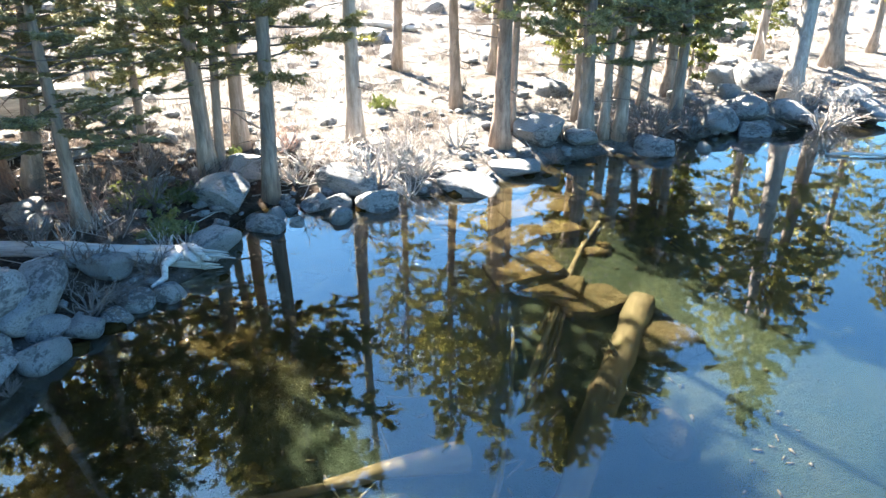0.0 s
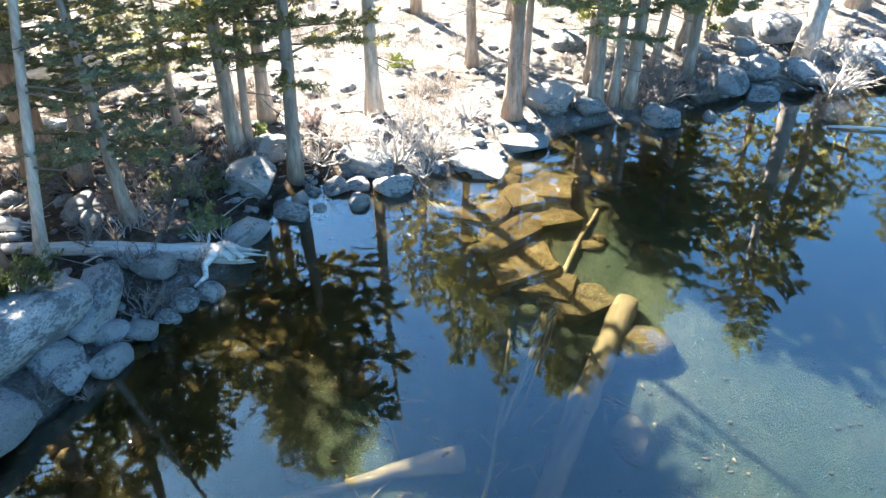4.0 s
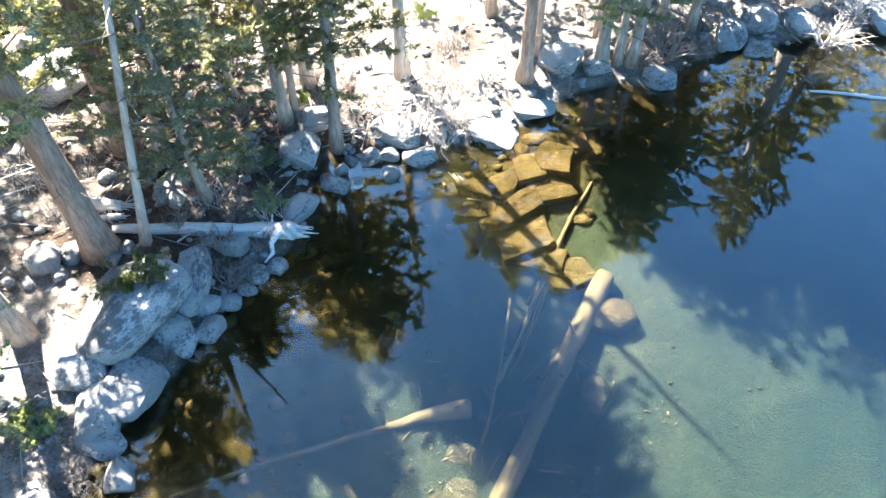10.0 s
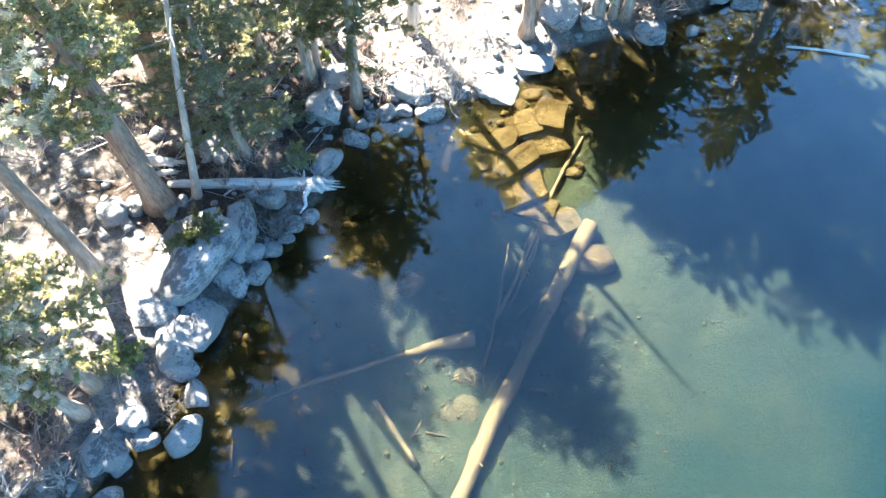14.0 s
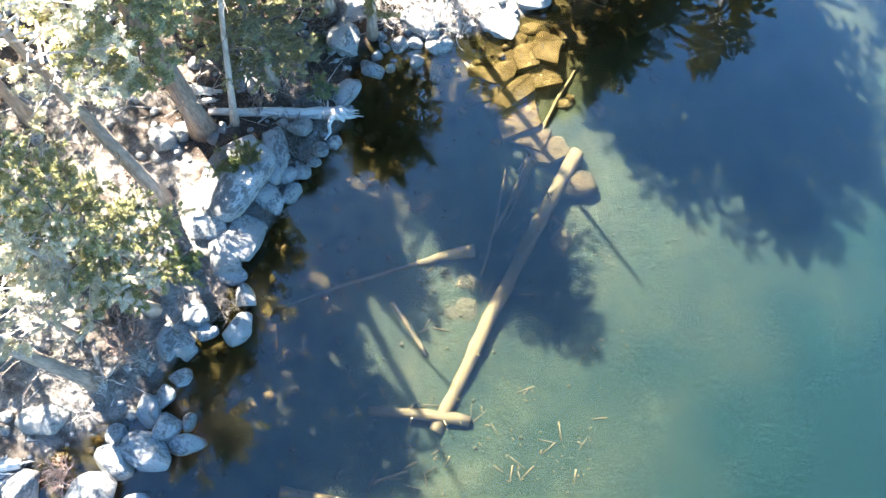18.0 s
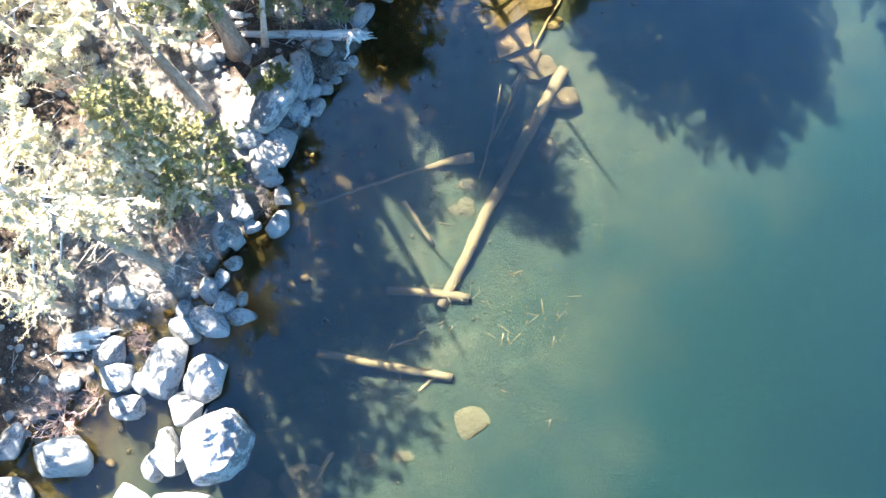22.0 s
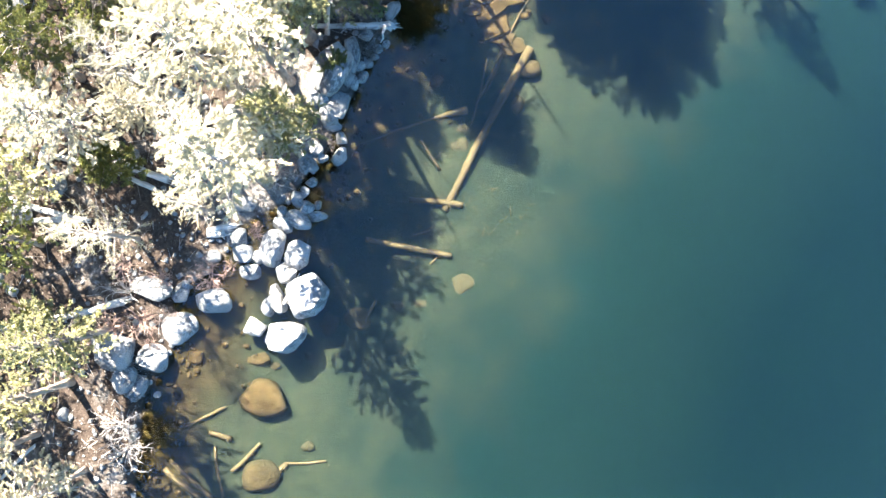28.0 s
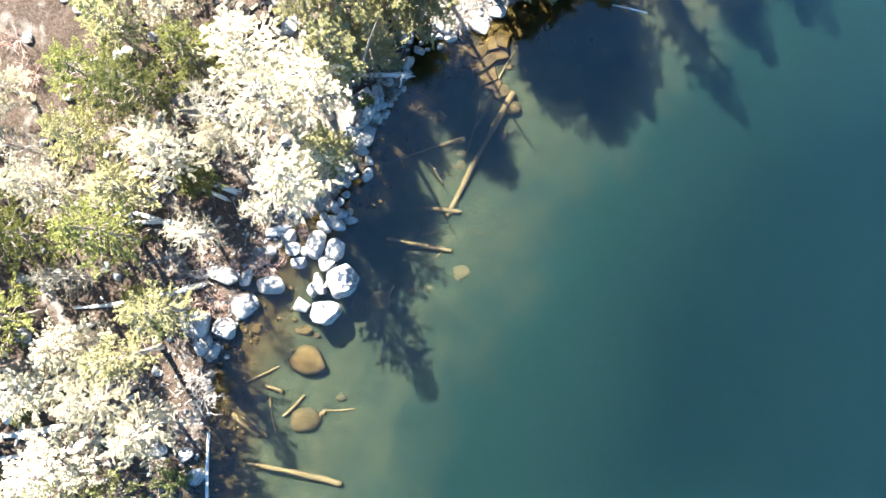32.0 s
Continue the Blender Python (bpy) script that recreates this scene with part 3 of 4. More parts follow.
# ---- stones ----
def rock_mesh(seed, style="b", level=3):
    """A worn granite block about 1 across: a rounded box with a few cut faces and lumps."""
    rnd = random.Random(seed)
    bm = bmesh.new()
    bmesh.ops.create_icosphere(bm, subdivisions=level, radius=1.0)
    p = {"flat": 4.2, "round": 2.1}.get(style, rnd.uniform(2.3, 3.4))
    cuts = [(unit(rnd), rnd.uniform(0.52, 0.82) + (0.08 if style == "round" else 0)) for _ in range(rnd.randint(9, 13))]
    off = Vector((rnd.uniform(-50, 50), rnd.uniform(-50, 50), rnd.uniform(-50, 50)))
    for v in bm.verts:
        c = v.co
        k = (abs(c.x) ** p + abs(c.y) ** p + abs(c.z) ** p) ** (-1 / p)
        c = c * k * 0.86
        for n, d in cuts:
            e = c.dot(n) - d
            if e > 0:
                c = c - n * e * 0.97
        c = c * (1 + 0.06 * noise.noise(c * 1.3 + off) + 0.04 * noise.noise(c * 3.7 + off) + (0.018 * noise.noise(c * 9 + off) if level > 2 else 0))
        v.co = c
    xs = [[v.co[i] for v in bm.verts] for i in range(3)]
    mid = Vector([(max(a) + min(a)) / 2 for a in xs])
    size = Vector([max(a) - min(a) for a in xs])
    for v in bm.verts:
        v.co = Vector([(v.co[i] - mid[i]) / size[i] for i in range(3)])
    me = bpy.data.meshes.new("rock")
    bm.to_mesh(me)
    bm.free()
    me.shade_smooth()
    me.set_sharp_from_angle(angle=radians(38))
    return me


def slab_mesh(seed):
    """A block split off along joints: a skewed box with a chipped corner or two and worn edges, about 1 across."""
    rnd = random.Random(seed)
    bm = bmesh.new()
    bmesh.ops.create_cube(bm, size=1.0)
    skew = [(rnd.uniform(-0.14, 0.14), rnd.uniform(-0.14, 0.14)) for _ in range(4)]
    for v in bm.verts:
        k = (v.co.x > 0) + 2 * (v.co.y > 0)
        v.co.x += skew[k][0] * (1.0 if v.co.z > 0 else 0.5)
        v.co.y += skew[k][1] * (1.0 if v.co.z > 0 else 0.5)
        v.co.z += rnd.uniform(-0.1, 0.1) if v.co.z > 0 else 0
    for _ in range(rnd.randint(1, 2)):
        n = Vector((rnd.choice((-1, 1)) * rnd.uniform(0.5, 1), rnd.choice((-1, 1)) * rnd.uniform(0.5, 1), rnd.uniform(-0.1, 0.8))).normalized()
        cut = bmesh.ops.bisect_plane(bm, geom=bm.verts[:] + bm.edges[:] + bm.faces[:], plane_co=n * rnd.uniform(0.46, 0.58), plane_no=n, clear_outer=True)
        rim = [e for e in cut["geom_cut"] if isinstance(e, bmesh.types.BMEdge)]
        if rim:
            bmesh.ops.contextual_create(bm, geom=rim)
    bmesh.ops.bevel(bm, geom=bm.edges[:], offset=0.06, segments=2, affect="EDGES", profile=0.6)
    bmesh.ops.triangulate(bm, faces=[f for f in bm.faces if len(f.verts) > 4])
    bmesh.ops.subdivide_edges(bm, edges=[e for e in bm.edges if e.calc_length() > 0.25], cuts=3, use_grid_fill=True)
    off = Vector((rnd.uniform(-50, 50), rnd.uniform(-50, 50), rnd.uniform(-50, 50)))
    for v in bm.verts:
        v.co += v.co.normalized() * (0.05 * noise.noise(v.co * 2.1 + off) + 0.025 * noise.noise(v.co * 6 + off))
    me = bpy.data.meshes.new("slab")
    bm.to_mesh(me)
    bm.free()
    me.shade_smooth()
    me.set_sharp_from_angle(angle=radians(20))
    return me


WORDS = {"b": "grey granite boulder spotted with dark lichen", "w": "pale sunlit granite boulder", "flat": "flat-topped white granite block at the waterline"}


def boulder(x, y, w, d, turn, seed, style="b"):
    me = rock_mesh(seed, style)
    me.materials.append(LICHENED if style == "b" else GRANITE)
    g = at(x, y)
    small = min(w, d)
    base = g - 0.12 * small - 0.04
    top = max(g, 0.0) + small * {"b": 0.5, "w": 0.46, "flat": 0.24}[style]
    where = " standing in the shallow water" if g < 0 else " among litter on the shore"
    ob = tagged(new("boulder", me), WORDS[style] + (where if style != "flat" else ""), "boulder", "boulders along the shore")
    ob.matrix_world = Matrix.LocRotScale((x, y, (base + top) / 2), Euler((0, 0, radians(turn))), (w, d, top - base))
    return ob


def sunken_stone(x, y, w, d, turn, seed, lift=0.08):
    g = at(x, y)
    me = slab_mesh(seed) if g > -0.95 and w * d > 0.25 and y > 8 else rock_mesh(seed, "round" if g < -0.9 else "b")
    if g > -0.9:
        w, d = 1.08 * w, 1.08 * d
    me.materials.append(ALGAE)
    top = min(g + (0.3 if y < -5 else 0.22 if g > -0.95 else lift) * min(w, d), -0.05)
    base = g - 0.2
    ob = tagged(new("sunken_stone", me), "rounded stone under water with golden-brown algae", "stone", "stones on the lake bed")
    ob.matrix_world = Matrix.LocRotScale((x, y, (base + top) / 2), Euler((0, 0, radians(turn))), (w, d, max(0.1, top - base)))
    return ob


# ---- logs ----
def log_thing(name, length, r0, r1, seed, material, stubs=4, splinters=7, sides=11):
    """A log along x from 0 to length: stem, limb stubs and a splintered end."""
    rnd = random.Random(seed)
    root = new(name)
    g = Geo()
    n = max(5, int(length / 0.3))
    bow = rnd.uniform(-0.03, 0.03) * length

    def line(u):
        return Vector((u * length, bow * math.sin(u * 3.14) + 0.01 * math.sin(u * 17), 0.012 * length * math.sin(u * 5)))

    g.tube([line(k / n) for k in range(n + 1)], [(r0 + (r1 - r0) * k / n) * (1 + rnd.uniform(-0.06, 0.06)) for k in range(n + 1)], sides, rough=0.15, rnd=rnd)
    stem = child("stem", g.mesh("stem", material), root)
    for k in range(stubs):
        u = rnd.uniform(0.08, 0.92)
        r = r0 + (r1 - r0) * u
        d = Vector((rnd.uniform(-0.3, 0.5), rnd.uniform(-1, 1), rnd.uniform(0.0, 1))).normalized()
        g = Geo()
        g.tube([line(u), line(u) + d * r * rnd.uniform(1.3, 3.0)], [r * 0.26, r * 0.1], 5)
        child("limb_stub", g.mesh("limb_stub", material), stem)
    for k in range(splinters):
        a = rnd.uniform(0, 6.28)
        rr = r1 * rnd.uniform(0.25, 0.85)
        p = line(0.985) + Vector((0, math.cos(a) * rr, math.sin(a) * rr))
        g = Geo()
        g.tube([p, p + Vector((rnd.uniform(0.15, 0.75) * min(1, 4.5 * r1), rnd.uniform(-0.05, 0.05), rnd.uniform(-0.06, 0.03)))], [r1 * 0.25, r1 * 0.04], 4)
        child("splinter", g.mesh("splinter", material), stem)
    return root


def lay(ob, x0, y0, z0, x1, y1, z1):
    d = Vector((x1 - x0, y1 - y0, z1 - z0))
    ob.matrix_world = Matrix.Translation((x0, y0, z0)) @ d.to_track_quat("X", "Z").to_matrix().to_4x4()
    return ob


def torn_end(ob, length, r):
    """A hooked root and long torn slabs where a log broke off."""
    rnd = random.Random(31)
    g = Geo()
    p = Vector((length - 0.32, 0, 0))
    g.tube([p, p + Vector((0.02, -0.16, 0.06)), p + Vector((-0.07, -0.36, 0.02)), p + Vector((-0.04, -0.5, -0.08)), p + Vector((-0.16, -0.68, -0.12))], [0.085, 0.07, 0.055, 0.04, 0.02], 7, rough=0.1, rnd=rnd)
    child("hooked_root", g.mesh("hooked_root", SILVER), ob)
    for k in range(4):
        g = Geo()
        a = Vector((length - 0.12 - 0.04 * k, 0.16 - 0.03 * k, 0.03 * k))
        b = a + Vector((0.26 + rnd.uniform(-0.05, 0.05), -0.3 + rnd.uniform(-0.1, 0.06), rnd.uniform(-0.1, 0.05)))
        g.tube([a, a.lerp(b, 0.5) + unit(rnd) * 0.03, b], [r * 0.4, r * 0.42, r * 0.2], 5, rough=0.25, rnd=rnd)
        child("torn_slab", g.mesh("torn_slab", SILVER), ob)


def fallen_log(x0, y0, x1, y1, d0, d1, seed, label="grey weathered fallen log lying on the shore", lift=0.0, torn=False):
    z0, z1 = max(at(x0, y0), 0.0) + d0 * 0.45 + lift, max(at(x1, y1), 0.0) + d1 * 0.45 + lift
    L = math.dist((x0, y0, z0), (x1, y1, z1))
    ob = tagged(log_thing("fallen_log", L, d0 / 2, d1 / 2, seed, SILVER), label, "log", "fallen logs")
    if torn:
        torn_end(ob, L, d1 / 2)
    return lay(ob, x0, y0, z0, x1, y1, z1)


def sunken_log(x0, y0, x1, y1, d0, d1, seed):
    z0, z1 = min(at(x0, y0) + d0 * 0.32, -0.03 - d0 / 2), min(at(x1, y1) + d1 * 0.32, -0.03 - d1 / 2)
    L = math.dist((x0, y0, z0), (x1, y1, z1))
    name = "sunken_log" if d1 > 0.13 else "sunken_stick"
    ob = tagged(log_thing(name, L, d0 / 2, d1 / 2, seed, SUNK, 5 if d1 > 0.13 else 1, 0, 9), "waterlogged tan " + ("log" if d1 > 0.13 else "stick") + " lying on the lake bed", "log", "wood on the lake bed")
    return lay(ob, x0, y0, z0, x1, y1, z1)


# ---- shrubs ----
def shrub_geo(seed, stems, leafy):
    rnd = random.Random(seed)
    g, lf = Geo(), Geo()

    def grow(p, d, L, r, depth):
        q = p
        pts = [p]
        for k in range(3):
            d = (d + unit(rnd) * 0.28 + Vector((0, 0, 0.06 - 0.1 * depth * 0.3))).normalized()
            q = q + d * L / 3
            pts.append(q)
        g.tube(pts, [r, r * 0.85, r * 0.65, r * 0.4], 4 if depth == 0 else 3, cap=False)
        if leafy and depth >= 1:
            for k in range(10):
                c = pts[1].lerp(pts[3], rnd.random())
                n = unit(rnd)
                lf.blade(c, n * rnd.uniform(0.05, 0.1), 0.035, n.orthogonal().normalized())
        if depth < 3:
            for k in range(2 if depth else 3):
                e = pts[rnd.randint(1, 3)]
                grow(e, (d + unit(rnd) * 0.75).normalized(), L * rnd.uniform(0.45, 0.75), r * 0.55, depth + 1)

    for s in range(stems):
        a = rnd.uniform(0, 6.28)
        tilt = rnd.uniform(0.25, 1.15)
        grow(Vector((math.cos(a), math.sin(a), 0)) * rnd.uniform(0, 0.12), Vector((math.cos(a) * tilt, math.sin(a) * tilt, 0.75)).normalized(), rnd.uniform(0.25, 0.42), 0.016, 0)
    return g, lf


SHRUBS = {}
for i in range(3):
    g, lf = shrub_geo(40 + i, 16, False)
    SHRUBS["willow", i] = g.mesh("pale_twigs", TWIG), None
    SHRUBS["red", i] = g.mesh("red_twigs", RED_TWIG), None
    SHRUBS["bare", i] = g.mesh("grey_twigs", LIMB), None
    g, lf = shrub_geo(60 + i, 16, True)
    SHRUBS["leafy", i] = g.mesh("stems", LIMB), lf.mesh("leaves", LEAF, False)
SHRUB_WORDS = {"willow": "leafless pale willow bush with tangled twigs", "red": "leafless reddish-brown shrub with fine twigs", "bare": "bare grey shrub with tangled twigs", "leafy": "low shrub with small green leaves"}


def shrub(x, y, w, kind, seed, lift=0.0):
    rnd = random.Random(seed)
    stems, leaves = SHRUBS[kind, seed % 3]
    root = tagged(new("shrub"), SHRUB_WORDS[kind], "shrub", "shrubs along the shore")
    root.matrix_world = Matrix.LocRotScale((x, y, max(at(x, y), 0) - 0.03 + lift), Euler((0, 0, rnd.uniform(0, 6.28))), (w * 0.85, w * 0.85, w * 0.6 + 0.12))
    tagged(child("twig_tangle", stems, root), kind="stuff")
    if leaves:
        tagged(child("foliage", leaves, root), kind="stuff")
    return root


boulder(1.38, 11.90, 1.02, 0.85, -20, 1, "flat")
boulder(2.28, 12.63, 0.97, 0.68, -3, 2, "flat")
boulder(-0.64, 11.69, 1.11, 0.68, -20, 3)
boulder(-0.16, 11.20, 0.71, 0.58, -10, 4)
boulder(-1.13, 11.16, 0.47, 0.41, 20, 5)
boulder(-0.75, 11.26, 0.42, 0.34, -15, 6)
boulder(-0.71, 10.71, 0.36, 0.33, 0, 7)
boulder(-2.53, 11.11, 0.86, 0.88, 10, 8)
boulder(-2.36, 11.98, 0.83, 0.81, -30, 9, "w")
boulder(2.99, 13.95, 1.02, 0.94, 10, 10, "w")
boulder(3.78, 13.95, 0.65, 0.83, 0, 11, "w")
boulder(5.20, 13.61, 0.78, 0.70, 10, 12)
boulder(-2.39, 9.72, 0.57, 0.93, -15, 13, "w")
boulder(-3.92, 7.84, 0.68, 1.48, 15, 14)
boulder(-4.73, 7.21, 1.45, 2.24, -25, 15)
boulder(-6.45, 8.13, 0.62, 0.72, 0, 16)
boulder(-6.09, 8.39, 0.42, 0.52, 20, 17, "w")
boulder(-6.19, 7.94, 0.32, 0.31, 0, 18)
boulder(-4.46, 5.84, 0.79, 1.07, -20, 19)
boulder(-4.86, 5.54, 0.67, 1.18, 10, 20, "w")
boulder(-5.26, 6.04, 0.82, 0.80, 30, 21, "w")
boulder(-4.66, 5.02, 0.62, 0.47, 20, 22, "w")
boulder(-4.37, 4.54, 0.44, 0.59, 20, 23, "w")
boulder(-5.37, 4.07, 0.51, 0.64, 25, 24)
boulder(-4.41, 3.81, 0.75, 0.63, 30, 25, "w")
boulder(-5.73, 3.46, 0.68, 0.85, -20, 26)
boulder(-5.13, 3.72, 0.37, 0.38, 30, 27, "w")
boulder(-5.41, 3.29, 0.37, 0.41, 0, 28, "w")
boulder(-4.19, 6.12, 0.36, 0.32, -20, 29, "w")
boulder(-3.42, 8.64, 0.60, 0.50, 0, 30)
boulder(-2.64, 8.38, 0.38, 0.36, 10, 31, "w")
boulder(-4.86, 9.95, 0.41, 0.48, 10, 32)
boulder(-4.56, 10.03, 0.31, 0.36, 0, 33)
boulder(-5.23, 10.12, 0.23, 0.30, 0, 34, "w")
boulder(-1.83, 10.44, 0.66, 0.39, -20, 35)
boulder(-5.39, 8.25, 0.27, 0.34, 0, 36, "w")
boulder(-5.23, 8.52, 0.25, 0.31, 0, 37, "w")
boulder(-8.48, 11.32, 0.87, 1.01, 0, 38, "w")
boulder(-7.80, 13.12, 1.37, 1.77, 0, 39)
boulder(-3.35, 10.76, 0.34, 0.39, 0, 40, "w")
boulder(-6.06, 2.06, 0.49, 0.74, 20, 41, "w")
boulder(-5.78, 2.34, 0.40, 0.53, 0, 42, "w")
boulder(-5.70, 1.75, 0.66, 0.59, 30, 43)
boulder(-5.96, 1.23, 1.18, 0.74, -25, 44)
boulder(-5.27, 1.39, 0.85, 0.47, -10, 45, "w")
boulder(-5.26, 1.84, 0.31, 0.41, 0, 46)
boulder(-6.62, 1.05, 0.81, 0.75, 0, 47)
boulder(-7.00, 0.11, 0.96, 1.56, -15, 48)
boulder(-6.00, -0.15, 1.14, 1.21, 15, 49, "w")
boulder(-8.42, 0.51, 0.81, 0.83, 0, 50)
boulder(-8.17, -0.13, 0.83, 0.74, 0, 51, "w")
boulder(-7.58, -0.28, 0.59, 0.58, 0, 52, "w")
boulder(-6.41, -0.85, 0.98, 0.83, 25, 53, "w")
boulder(-7.99, -0.89, 0.59, 0.55, 0, 54, "w")
boulder(-9.29, -0.26, 0.55, 0.50, 0, 55, "w")
boulder(-5.61, 3.44, 0.75, 0.63, -30, 56)
boulder(-5.51, 2.76, 0.52, 0.42, 0, 57)
boulder(-5.30, 4.08, 0.61, 0.48, -25, 58, "w")
boulder(-6.65, 1.58, 0.44, 0.45, 0, 59)
boulder(-5.01, 3.73, 0.35, 0.27, 20, 60, "w")
boulder(-8.79, 0.92, 0.75, 0.37, 10, 61, "w")
boulder(-8.51, 5.29, 0.55, 0.47, 0, 62, "w")
boulder(-9.67, 5.93, 0.41, 0.36, 0, 63, "w")
boulder(-8.08, 1.81, 1.04, 0.64, 10, 64, "w")
boulder(-9.26, -2.00, 1.47, 1.06, -10, 65)
boulder(-10.56, -3.12, 1.47, 1.28, 10, 66, "w")
boulder(-12.92, -3.94, 1.56, 1.64, 0, 67)
boulder(-11.50, -4.28, 1.18, 1.14, 0, 68)
boulder(-12.57, -5.11, 0.88, 1.21, -20, 69)
boulder(-12.10, -5.48, 0.72, 1.08, -20, 70)
boulder(-7.68, -3.10, 0.78, 0.70, -30, 71, "w")
boulder(-6.46, -3.44, 1.83, 1.35, 15, 72, "w")
boulder(-5.50, -1.76, 1.62, 1.66, 20, 73)
boulder(-6.85, -1.94, 0.69, 1.21, 20, 74)
boulder(-7.18, -2.24, 0.55, 0.81, -10, 75)
boulder(-10.55, -1.66, 0.65, 1.00, -20, 76, "w")
boulder(-11.68, -1.52, 1.79, 0.93, -10, 77, "w")
boulder(-8.53, 5.38, 0.64, 0.64, 0, 78)
boulder(-7.88, -0.86, 0.81, 0.63, 0, 79, "w")
boulder(-9.24, -0.27, 0.49, 0.41, 0, 80, "w")
boulder(-14.59, -10.36, 0.95, 0.70, 0, 81, "w")
boulder(-13.27, -10.71, 0.76, 0.82, -20, 82, "w")
boulder(-12.77, -11.82, 0.89, 0.89, 0, 83)
boulder(-11.45, -5.75, 0.28, 0.25, 0, 84, "w")
boulder(-17.95, 8.99, 0.97, 0.71, 0, 85, "w")
boulder(-16.74, 9.48, 1.15, 0.77, 10, 86, "w")
boulder(-15.19, 2.46, 0.68, 0.93, -20, 87)
boulder(-20.81, -11.59, 1.34, 1.48, 0, 88)
boulder(-22.00, -7.82, 0.73, 0.73, 0, 89)
boulder(7.15, 15.12, 0.78, 1.19, -10, 90)
boulder(7.92, 15.58, 0.87, 1.05, 0, 91)
boulder(8.91, 15.51, 0.80, 1.08, 10, 92)
boulder(7.75, 14.77, 0.70, 0.49, -10, 93)
boulder(6.45, 14.97, 0.41, 0.56, 0, 94)
boulder(5.51, 13.97, 0.28, 0.36, 0, 95)
boulder(6.28, 13.79, 0.31, 0.28, 0, 96)
boulder(10.88, 15.91, 0.70, 1.55, 0, 97)
boulder(11.01, 16.57, 0.63, 1.02, 0, 98)
boulder(9.22, 17.47, 1.43, 1.35, 0, 99, "w")
boulder(8.36, 17.95, 0.99, 0.96, 0, 100, "w")
boulder(7.97, 16.63, 0.58, 0.63, 0, 101, "w")
boulder(-0.42, 22.63, 1.06, 1.41, 0, 102, "w")
boulder(0.15, 20.91, 0.56, 1.19, 0, 103, "w")
boulder(6.78, 16.51, 0.56, 0.66, 0, 104, "w")
boulder(3.82, 16.86, 0.81, 0.74, 0, 105, "w")
boulder(-1.80, 13.20, 0.42, 0.69, 0, 106, "w")
boulder(-2.16, 13.23, 0.38, 0.77, 0, 107, "w")
boulder(-4.56, 9.64, 0.34, 0.47, 0, 108)
boulder(-4.84, 9.66, 0.31, 0.47, 0, 109)
boulder(12.09, 25.36, 0.75, 1.20, 0, 110, "w")
boulder(10.73, 23.63, 0.81, 0.96, 0, 111, "w")
boulder(10.95, 22.10, 0.66, 0.77, 0, 112, "w")
boulder(8.99, 20.80, 0.71, 0.77, 0, 113, "w")
boulder(14.61, 26.48, 0.81, 1.03, 0, 114, "w")
boulder(-6.18, 12.27, 0.54, 0.79, 0, 115)
boulder(-3.52, 7.02, 0.48, 0.48, 10, 293)
boulder(-3.32, 7.57, 0.42, 0.41, 0, 294)
boulder(-3.88, 6.70, 0.50, 0.53, 20, 295)
boulder(-3.08, 7.83, 0.35, 0.33, 0, 296)
boulder(-4.12, 6.86, 0.62, 0.67, -10, 297)
boulder(-2.95, 8.17, 0.40, 0.36, 0, 298)
boulder(-3.64, 7.43, 0.46, 0.41, 15, 299)
boulder(-1.71, 10.88, 0.31, 0.30, 0, 300)
boulder(-1.53, 11.13, 0.29, 0.27, 0, 301)
boulder(-1.37, 10.55, 0.26, 0.21, 0, 302)
sunken_stone(1.50, 10.60, 0.52, 0.64, -20, 117)
sunken_stone(2.03, 11.03, 0.66, 0.62, 15, 118)
sunken_stone(2.54, 11.30, 0.75, 0.81, -20, 119)
sunken_stone(2.39, 10.53, 0.81, 0.64, 10, 120)
sunken_stone(1.63, 9.91, 1.22, 0.59, 35, 121)
sunken_stone(1.85, 9.24, 1.08, 0.67, 20, 122)
sunken_stone(2.18, 8.93, 0.75, 0.58, -20, 123)
sunken_stone(2.62, 8.54, 1.05, 0.67, 25, 124)
sunken_stone(1.90, 11.52, 0.54, 0.41, 0, 125)
sunken_stone(2.25, 11.86, 0.60, 0.38, 20, 126)
sunken_stone(1.68, 11.10, 0.40, 0.46, 0, 127)
sunken_stone(0.96, 10.54, 0.77, 0.36, -20, 128)
sunken_stone(0.88, 9.91, 0.89, 0.50, 10, 129)
sunken_stone(3.04, 11.79, 0.55, 0.48, 0, 130)
sunken_stone(3.49, 11.54, 0.55, 0.54, 0, 131)
sunken_stone(3.71, 12.49, 0.71, 0.59, 0, 132)
sunken_stone(2.97, 9.87, 0.52, 0.36, 20, 133)
sunken_stone(3.21, 7.70, 1.11, 0.76, 0, 134, 0.5)
sunken_stone(2.81, 6.21, 0.58, 0.80, 0, 135, 0.4)
sunken_stone(0.54, 4.53, 0.71, 0.68, 0, 136)
sunken_stone(0.55, 5.22, 0.95, 0.53, 0, 137)
sunken_stone(0.00, 5.43, 0.34, 0.32, 40, 138)
sunken_stone(3.90, 9.75, 0.39, 0.46, 0, 139)
sunken_stone(5.23, 12.19, 0.86, 0.50, 20, 140)
sunken_stone(5.53, 11.89, 0.57, 0.40, -20, 141)
sunken_stone(-0.63, 7.04, 0.70, 0.54, 20, 142)
sunken_stone(-3.82, 3.67, 0.43, 0.76, 0, 143)
sunken_stone(0.59, -1.24, 1.17, 0.96, 0, 144)
sunken_stone(0.19, 4.44, 0.72, 0.47, 0, 145)
sunken_stone(-7.34, -5.94, 2.03, 1.56, -10, 146)
